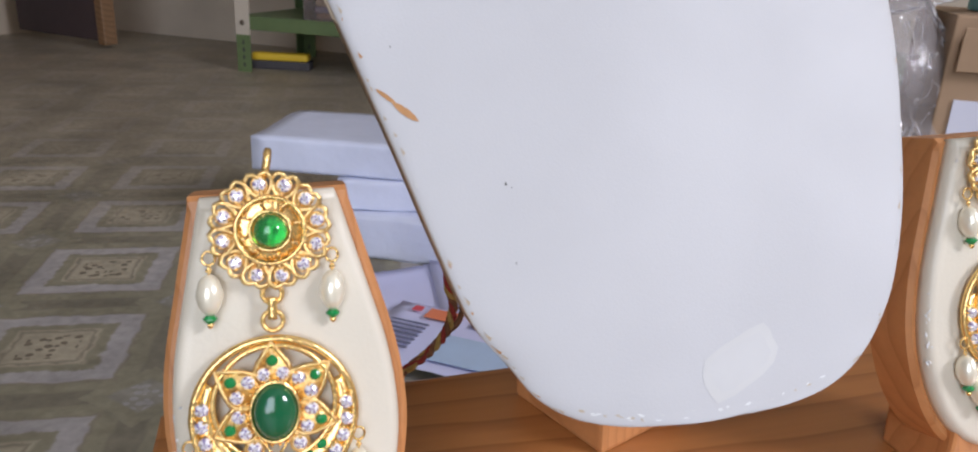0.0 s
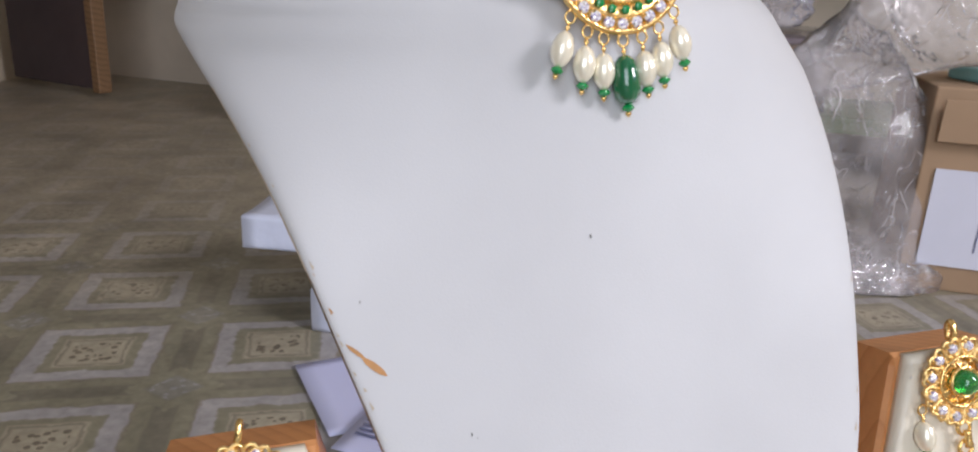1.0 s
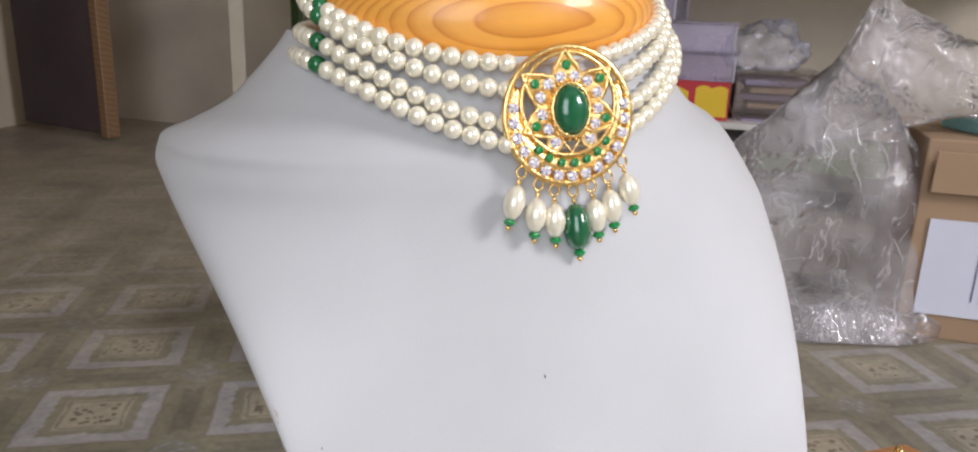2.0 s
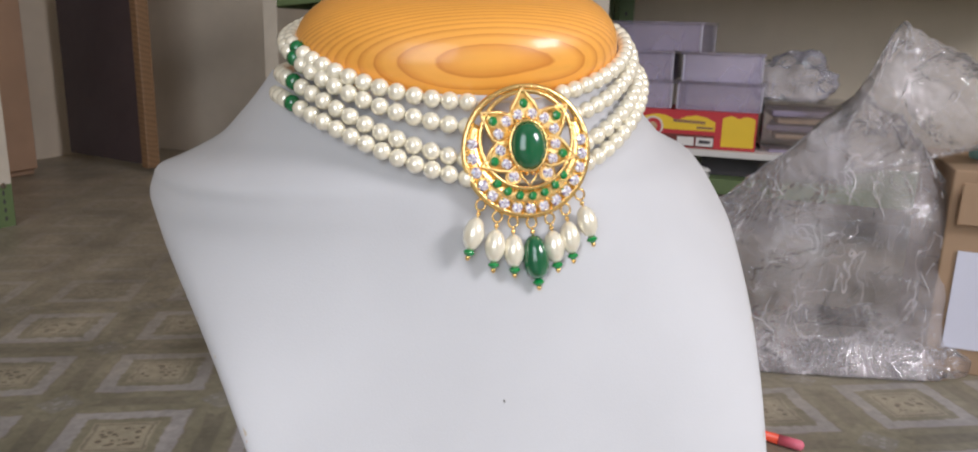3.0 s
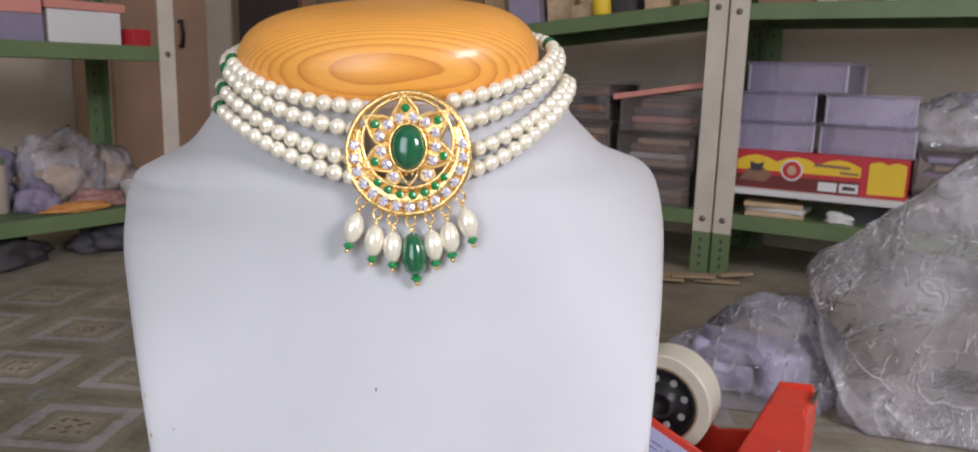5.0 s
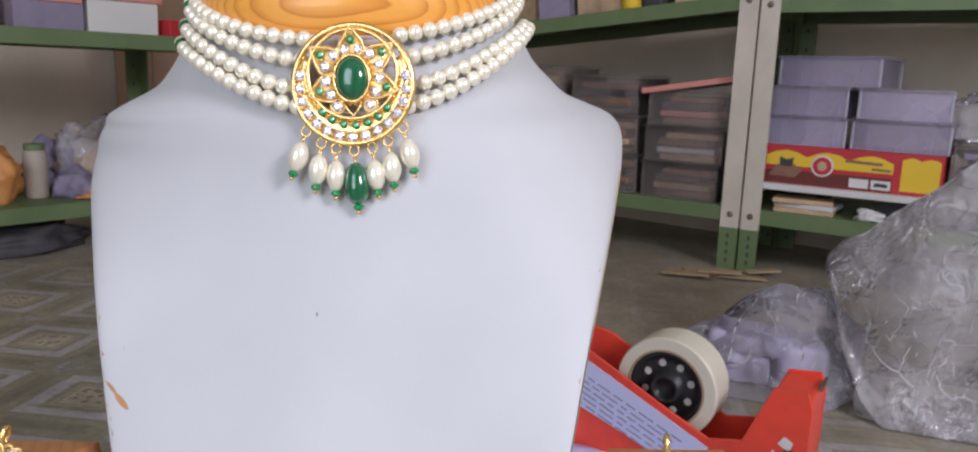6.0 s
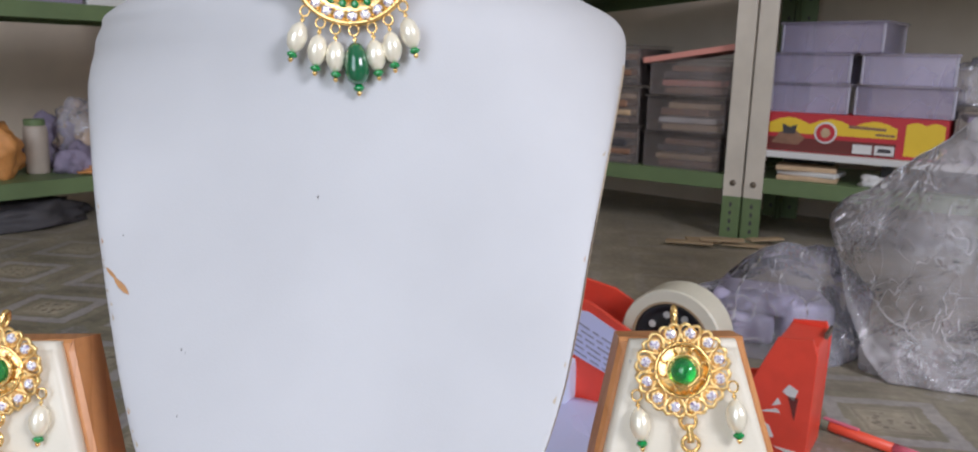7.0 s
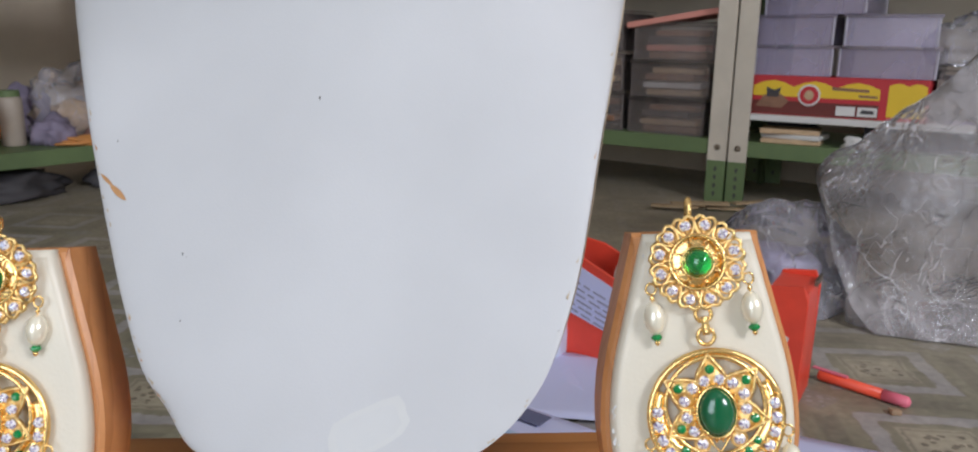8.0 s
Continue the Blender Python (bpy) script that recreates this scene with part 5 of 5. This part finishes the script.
jar(left_m(0.388, 0.13, 0.115), 0.026, 0.128, "beige_plastic", "green_steel", "beige plastic jar with a green lid")
jar(left_m(0.50, 0.10, 0.505), 0.042, 0.082, "yellow_card", "tan_stuff", "squat jar of yellow goods on the shelf")
for k in range(5):
    bundle("cloth_bundle", left_m(0.66 + 0.08 * k, 0.1, 0.115), (0.07, 0.06, rng.uniform(0.05, 0.1)), rng.choice(("tan_stuff", "purple_cloth", "brown_stuff", "white_card")), "bundle of packets on the lower shelf", 8 + k, sub=3)
bundle("clear_bag", shelf_m(0.47, 0.12, 0.332), (0.095, 0.06, 0.075), "film", "crumpled clear bag lying on plastic boxes", 41, film=True)
bundle("foil_scrap", shelf_m(0.272, 0.03, 0.150), (0.030, 0.015, 0.016), "white_card", "crumpled white scrap of film on the shelf", 55, sub=3, amp=0.6)
bundle("dark_bag", left_m(0.14, 0.08, 0.0), (0.10, 0.07, 0.05), "dark_stuff", "dark bag on the floor under the rack", 21)
bundle("dark_bag", left_m(0.45, 0.10, 0.0), (0.16, 0.08, 0.045), "dark_stuff", "dark bag on the floor under the rack", 22)

cup = empty("tan_cupboard", ROOM @ pose(-2.16, 1.62, 0, 0, 0, 90), "light brown board cupboard with a dark handle", "cupboard")
part("body", box((0, 0.11, 1.0), (0.34, 0.22, 2.0), bevel=0.004), "tan_board", cup)
part("door", box((0, -0.012, 1.0), (0.33, 0.02, 1.96), bevel=0.003), "tan_board", cup)
bm = bmesh.new()
add_tube(bm, [(0.06, -0.022, 0.60), (0.06, -0.04, 0.605), (0.062, -0.045, 0.56), (0.06, -0.04, 0.52), (0.06, -0.022, 0.525)], 0.006, 6)
part("handle", bm, "black_plastic", cup, "black metal pull handle", smooth=True)

# ---------------------------------------------------------------- things on the floor behind the bench
for k, (x, y, z, t, s) in enumerate(((-0.018, 1.000, 0.0, -8, (0.20, 0.15, 0.055)), (-0.030, 1.015, 0.0555, 4, (0.17, 0.13, 0.036)), (-0.105, 1.045, 0.092, -4, (0.215, 0.17, 0.042)))):
    bm = box((0, 0, s[2] / 2), s)
    bmesh.ops.subdivide_edges(bm, edges=bm.edges[:], cuts=9, use_grid_fill=True)
    for v in bm.verts:
        # paper that sags and creases between the corners
        c = Vector((v.co.x / s[0], v.co.y / s[1], v.co.z / s[2] - 0.5)) * 2
        d = v.co * 22 + Vector((k * 5, 1, k))
        n = Vector((noise.noise(d), noise.noise(d + Vector((9, 0, 0))), noise.noise(d + Vector((0, 9, 0)))))
        round_off = max(0.0, sorted(abs(q) for q in c)[1] - 0.86) * 0.006
        v.co += n * 0.0022 - Vector((c.x, c.y, c.z)) * round_off
        v.co.z = min(max(v.co.z, 0.0), s[2])
    tagged(link("white_parcel", bm, "box_paper", None, pose(x, y, z, 0, 0, t), smooth=True), "small white paper-wrapped parcel in a leaning stack", "parcel", "stacked white parcels")


def sheet(name, m, w, d, material, label, curl=0.0, seed=1, category="paper"):
    bm = bmesh.new()
    n = 10
    g = [[bm.verts.new((w * (i / n - 0.5), d * (j / n - 0.5), 0.0015 + curl * (i / n) ** 3 + 0.002 * (1 + noise.noise(Vector((i * 0.3, j * 0.3, seed)))))) for i in range(n + 1)] for j in range(n + 1)]
    for j in range(n):
        for i in range(n):
            bm.faces.new((g[j][i], g[j][i + 1], g[j + 1][i + 1], g[j + 1][i]))
    ob = link(name, bm, material, None, m, smooth=True)
    so = ob.modifiers.new("thickness", "SOLIDIFY")
    so.thickness = 0.0005
    return tagged(ob, label, category, "loose papers on the floor")


sheet("paper_sheet", pose(0.005, 0.83, 0.0, 0, 0, 28), 0.21, 0.15, "paper", "blank white paper sheet lying on the floor", 0.004, 1)
sheet("paper_sheet", pose(0.13, 0.86, 0.004, 0, 0, 12), 0.22, 0.17, "paper", "blank white paper sheet lying on the floor", 0.0, 2)
sheet("paper_sheet", pose(0.40, 0.735, 0.0, 0, 0, -8), 0.24, 0.16, "paper", "blank white paper sheet lying on the floor", 0.0, 3)
leaflet = sheet("printed_leaflet", pose(0.055, 0.715, 0.008, 0, 0, -18), 0.17, 0.12, "paper", "printed leaflet with blue and orange pictures", 0.0, 4, "leaflet")


def patch(x, y, w, d, material, z=0.0068, turn=0):
    part("printing", box((x, y, z), (w, d, 0.0006), pose(0, 0, 0, 0, 0, turn)), material, leaflet)


patch(0.03, -0.02, 0.09, 0.05, "print_blue")
patch(-0.03, 0.04, 0.035, 0.02, "print_orange")
patch(0.02, 0.04, 0.035, 0.022, "print")
for k in range(7):
    patch(-0.055, 0.015 - 0.008 * k, 0.04, 0.003, "print")
patch(-0.06, 0.045, 0.01, 0.01, "print_red")

# red tape dispenser
disp = empty("tape_dispenser", pose(0.193, 0.953, 0, 0, 0, -12), "red plastic packing tape dispenser with a roll of tape", "tape dispenser")


def side_plate(y):
    o = [(-0.165, 0.0), (0.150, 0.0), (0.152, 0.118), (0.146, 0.134), (0.112, 0.130), (0.085, 0.066), (0.05, 0.058), (0.0, 0.080), (-0.10, 0.128), (-0.14, 0.134), (-0.168, 0.120), (-0.175, 0.06)]
    return slab(o, y - 0.002, y + 0.002, 0.0008)


for y in (-0.036, 0.036):
    part("side", side_plate(y), "red_plastic", disp)
part("base", box((-0.01, 0, 0.006), (0.31, 0.068, 0.012), bevel=0.002), "red_plastic", disp)
part("front_tower", box((0.131, 0, 0.064), (0.04, 0.068, 0.128), bevel=0.004, seg=2), "red_plastic", disp, "worn red plastic tower with a cutter")
part("cutter", box((0.1525, 0.012, 0.130), (0.003, 0.032, 0.006)), "bolt", disp, "steel cutting edge")
part("back_wall", box((-0.168, 0, 0.06), (0.008, 0.068, 0.116), bevel=0.002), "red_plastic", disp)
ax = Matrix.Translation((-0.006, 0, 0.097)) @ UP
part("tape_roll", lathe([(0.044, -0.024), (0.057, -0.024), (0.0585, -0.022), (0.0585, 0.022), (0.057, 0.024), (0.044, 0.024), (0.044, -0.024)], 72, ax), "tape", disp, "roll of cream packing tape")
part("card_core", lathe([(0.0435, -0.0245), (0.0448, -0.0246), (0.0448, 0.0246), (0.0435, 0.0245), (0.0425, 0.0245), (0.0425, -0.0245), (0.0435, -0.0245)], 40, ax), "card_core", disp)
hub = part("hub", lathe([(0.0, 0.018), (0.012, 0.018), (0.0125, 0.028), (0.017, 0.028), (0.018, 0.016), (0.036, 0.014), (0.038, 0.022), (0.0422, 0.022), (0.0422, -0.022), (0, -0.022)], 40, ax), "black_plastic", disp, "black plastic hub with round holes", smooth=True)
HOLE2 = bm_mesh("hub_hole", lathe([(0, 0.0006), (0.0042, 0.0004), (0.0042, -0.001)], 12, UP), "white_card", False)
for k in range(8):
    a = 2 * math.pi * k / 8 + 0.3
    place("hub_hole", HOLE2, hub, Matrix.Translation((-0.006 + 0.0275 * math.cos(a), -0.0155, 0.097 + 0.0275 * math.sin(a))))
lab = part("label", slab([(-0.152, 0.072), (0.035, 0.010), (0.052, 0.048), (-0.10, 0.116), (-0.132, 0.116)], -0.0392, -0.0381), "paper", disp, "white paper label with lines of writing")
for k in range(6):
    z = 0.106 - 0.0072 * k
    x = -0.128 + 0.002 * k
    while x < 0.018 - 0.008 * (k % 3):
        l = rng.uniform(0.008, 0.02)
        dz = -(x + 0.128) * 0.40
        part("writing", slab([(x, z + dz), (x + l, z + dz - l * 0.4), (x + l, z + dz - l * 0.4 + 0.0022), (x, z + dz + 0.0022)], -0.0396, -0.0390), "label_ink", lab)
        x += l + 0.004

for pts in ([(0.085, 0.028), (0.105, 0.018), (0.118, 0.022), (0.112, 0.034), (0.095, 0.040)], [(0.10, 0.047), (0.122, 0.05), (0.118, 0.054)], [(0.118, 0.012), (0.14, 0.006), (0.142, 0.012)], [(0.122, 0.074), (0.134, 0.066), (0.137, 0.078), (0.128, 0.083)], [(0.113, 0.056), (0.122, 0.060), (0.118, 0.066)]):
    part("scuff", slab(pts, -0.0386, -0.0379), "white_card", disp, "white scuffed patch")
for pts in ([(0.02, 0.036), (0.055, 0.03), (0.052, 0.034)], [(0.128, 0.07), (0.136, 0.045), (0.138, 0.07)]):
    part("scuff", slab(pts, -0.0386, -0.0379), "maroon_card", disp, "dark grimy scuff")

pen = empty("marker_pen", pose(0.360, 0.980, 0.0065, 0, 0, -28), "orange marker pen with pink end caps on the floor", "pen")
AXX = Matrix.Rotation(radians(90), 4, "Y")
part("barrel", lathe([(0, 0.0), (0.0055, 0.0), (0.006, 0.002), (0.006, 0.07), (0, 0.07)], 14, AXX), "pen_orange", pen, smooth=True)
part("cap", lathe([(0, 0.070), (0.0064, 0.070), (0.0062, 0.095), (0.003, 0.098), (0, 0.098)], 14, AXX), "pen_pink", pen, "", smooth=True)
part("clip", box((0.012, 0, 0.007), (0.04, 0.006, 0.002), bevel=0.0006), "pen_pink", pen)
plain_box("white_chip", pose(0.43, 0.915, 0.0, 0, 0, 20), (0.011, 0.009, 0.006), "carton", "small pale chip of card on the floor", "scrap", 0.002)

# cardboard carton with a white label
crt = empty("brown_carton", pose(0.835, 1.31, 0, 0, 0, -14), "brown cardboard carton with a white label and print", "carton")
part("body", box((0.06, 0, 0.15), (0.34, 0.26, 0.30), bevel=0.003, seg=2), "carton", crt)
part("flap", box((0.06, -0.131, 0.262), (0.32, 0.003, 0.06), pose(0, 0, 0, 3, 0, 0), bevel=0.001), "carton", crt)
lb = part("label", box((0.02, -0.1322, 0.112), (0.22, 0.002, 0.145)), "label_paper", crt, "white paper label with printed lines")
for k in range(7):
    part("printing", box((-0.018 + 0.012 * k, -0.1338, 0.115), (0.002, 0.0008, 0.10)), "print", lb)
for z in (0.265, 0.245, 0.228):
    part("word_bar", box((0.01, -0.1310, z - 0.02), (0.06, 0.002, 0.008)), "brown_stuff", crt)
plain_box("teal_lid", pose(0.86, 1.29, 0.3005, 0, 0, 10), (0.16, 0.12, 0.02), "teal", "pale teal plastic lid on the carton", "lid", 0.006)


# crumpled clear plastic
def pillow(name, parent, tops, lows, yc, depth, seed, material, label, nx=170, nz=110, lift=0.0, wild=1.0, streaks=90):
    """A slack film bag: height and hem along x, a front and a back sheet, folded into creases."""
    rg = random.Random(seed)
    off = Vector((seed * 2.3, seed, seed * 1.1))
    folds = []
    for fr in (9, 14, 22, 34, 52, 78):
        n = Vector((rg.uniform(-1, 1), rg.uniform(-0.4, 0.4), rg.uniform(-1, 1))).normalized()
        folds.append((n, fr, rg.uniform(0, 2), 0.085 / fr * wild))
    tx, tz = zip(*tops)
    lx, lz = zip(*lows)
    x0, x1 = tx[0], tx[-1]
    bm = bmesh.new()
    sheets = []
    for side in (-1, 1):
        rows = []
        for i in range(nx + 1):
            x = x0 + (x1 - x0) * i / nx
            top, low = float(np.interp(x, tx, tz)), float(np.interp(x, lx, lz))
            edge = min(1.0, min(i, nx - i) / (0.22 * nx)) ** 0.6
            col = []
            for j in range(nz + 1):
                u = j / nz
                z = low + (top - low) * u
                bulge = (1 - u) ** 0.55 if lift == 0 else (4 * u * (1 - u)) ** 0.6
                p = Vector((x, yc + side * depth * edge * bulge, z))
                w = p + Vector((noise.noise(p * 7 + off), noise.noise(p * 7 + off * 2), noise.noise(p * 7 - off))) * 0.045
                f = sum(amp * abs((w.dot(n) * fr + ph) % 2 - 1) for n, fr, ph, amp in folds)
                big = noise.noise(p * 5 + off) * 0.030 + abs(noise.noise(p * 11 + off)) * 0.022
                fade = edge * min(1.0, u * 9) * min(1.0, (1 - u) * 7 + 0.25)
                p.y += side * fade * wild * (big + 1.5 * f - 0.028)
                p.x += 0.35 * f * fade + 0.010 * noise.noise(p * 13 + off)
                p.z += 0.35 * f * fade * min(1.0, u * 4) + (0.012 * noise.noise(Vector((x * 17, seed, 0))) + 0.006 * noise.noise(Vector((x * 60, seed, 3)))) * u
                p.z = max(p.z, 0.001 + 0.0015 * (1 + noise.noise(p * 30)))
                col.append(bm.verts.new(p))
            rows.append(col)
        sheets.append(rows)
        for a, b in zip(rows, rows[1:]):
            for j in range(nz):
                q = (a[j], b[j], b[j + 1], a[j + 1])
                bm.faces.new(q if side < 0 else q[::-1])
    front, back = sheets
    for i in range(nx):
        bm.faces.new((front[i][nz], front[i + 1][nz], back[i + 1][nz], back[i][nz]))
        bm.faces.new((front[i][0], back[i][0], back[i + 1][0], front[i + 1][0]))
    for i in (0, nx):
        for j in range(nz):
            q = (front[i][j], front[i][j + 1], back[i][j + 1], back[i][j])
            bm.faces.new(q if i == 0 else q[::-1])
    # whitish strips laid on the front sheet as painted highlights of its folds
    ridge = bmesh.new()
    grid = [[v.co.copy() for v in col] for col in front]
    for k in range(streaks):
        i, j = rg.uniform(3, nx - 3), rg.uniform(3, nz - 3)
        a = rg.gauss(0.75, 0.7)
        pts = []
        for q in range(rg.randint(3, 12) if k % 3 else 2):
            if not (1 < i < nx - 1 and 1 < j < nz - 1):
                break
            pts.append(grid[int(i)][int(j)] + Vector((0, -0.0012, 0)))
            a += rg.gauss(0, 0.35)
            i += 2.2 * math.cos(a)
            j += 2.2 * math.sin(a)
        if len(pts) > 1:
            wide = rg.uniform(0.0005, 0.0015)
            add_tube(ridge, pts, [wide * (0.35 + 0.65 * math.sin(math.pi * (q + 0.5) / len(pts))) for q in range(len(pts))], 3, flat=0.7)
    body = part(name, bm, material, parent, label, smooth=True)
    tagged(part("crease_glint", ridge, "fold_film", body), "fine whitish ridges that paint in the glints of folds", kind="stuff")
    return body


wrap = empty("bubble_wrap", Matrix(), "large heap of crumpled clear bubble wrap on the floor", "bubble wrap", "crumpled plastic by the carton")
pillow("wrap_body", wrap, [(0.350, 0.200), (0.365, 0.222), (0.400, 0.246), (0.457, 0.290), (0.504, 0.335), (0.542, 0.375), (0.580, 0.40), (0.640, 0.37), (0.70, 0.29), (0.745, 0.22), (0.765, 0.12)],
       [(0.350, 0.185), (0.362, 0.15), (0.385, 0.085), (0.415, 0.025), (0.44, 0.001), (0.765, 0.001)], 1.262, 0.105, 3, "bubble_film", "bulging body of bubble wrap", wild=0.62, streaks=170)
pillow("loose_end", wrap, [(0.500, 0.325), (0.542, 0.378), (0.576, 0.438), (0.600, 0.482), (0.616, 0.497), (0.640, 0.482), (0.720, 0.450), (0.765, 0.434), (0.95, 0.43)],
       [(0.500, 0.31), (0.54, 0.27), (0.60, 0.285), (0.742, 0.325), (0.783, 0.325), (0.95, 0.33)], 1.245, 0.040, 7, "bubble_film", "loose end of wrap thrown over the carton", 150, 60, 0.2, 0.8)
pillow("hem", wrap, [(0.400, 0.035), (0.46, 0.055), (0.55, 0.045), (0.62, 0.060), (0.70, 0.04), (0.755, 0.02)], [(0.400, 0.001), (0.755, 0.001)], 1.195, 0.040, 12, "bubble_film", "ruffled hem lying on the floor", 130, 26, 0.0, 0.6)
bag = empty("clear_plastic_bag", Matrix(), "crumpled clear plastic bag with mauve packets on the floor", "plastic bag", "crumpled plastic by the carton")
pillow("skin", bag, [(0.140, 0.035), (0.187, 0.080), (0.246, 0.120), (0.303, 0.154), (0.362, 0.150), (0.420, 0.090)], [(0.140, 0.001), (0.420, 0.001)], 1.272, 0.095, 8, "film", "thin clear crumpled film", 120, 80, 0.0, 0.7)
bm = bmesh.new()
for k, (x, z, w, h, t) in enumerate(((0.235, 0.0, 0.11, 0.045, 6), (0.265, 0.046, 0.12, 0.030, -5), (0.33, 0.0, 0.07, 0.07, 12))):
    add_box(bm, (0, 0, h / 2), (w, 0.09, h), pose(x, 1.275, z + 0.003, 0, 0, t), bevel=0.012, seg=3)
part("contents", bm, "mauve_packet", bag, "mauve packets inside the bag", smooth=True)
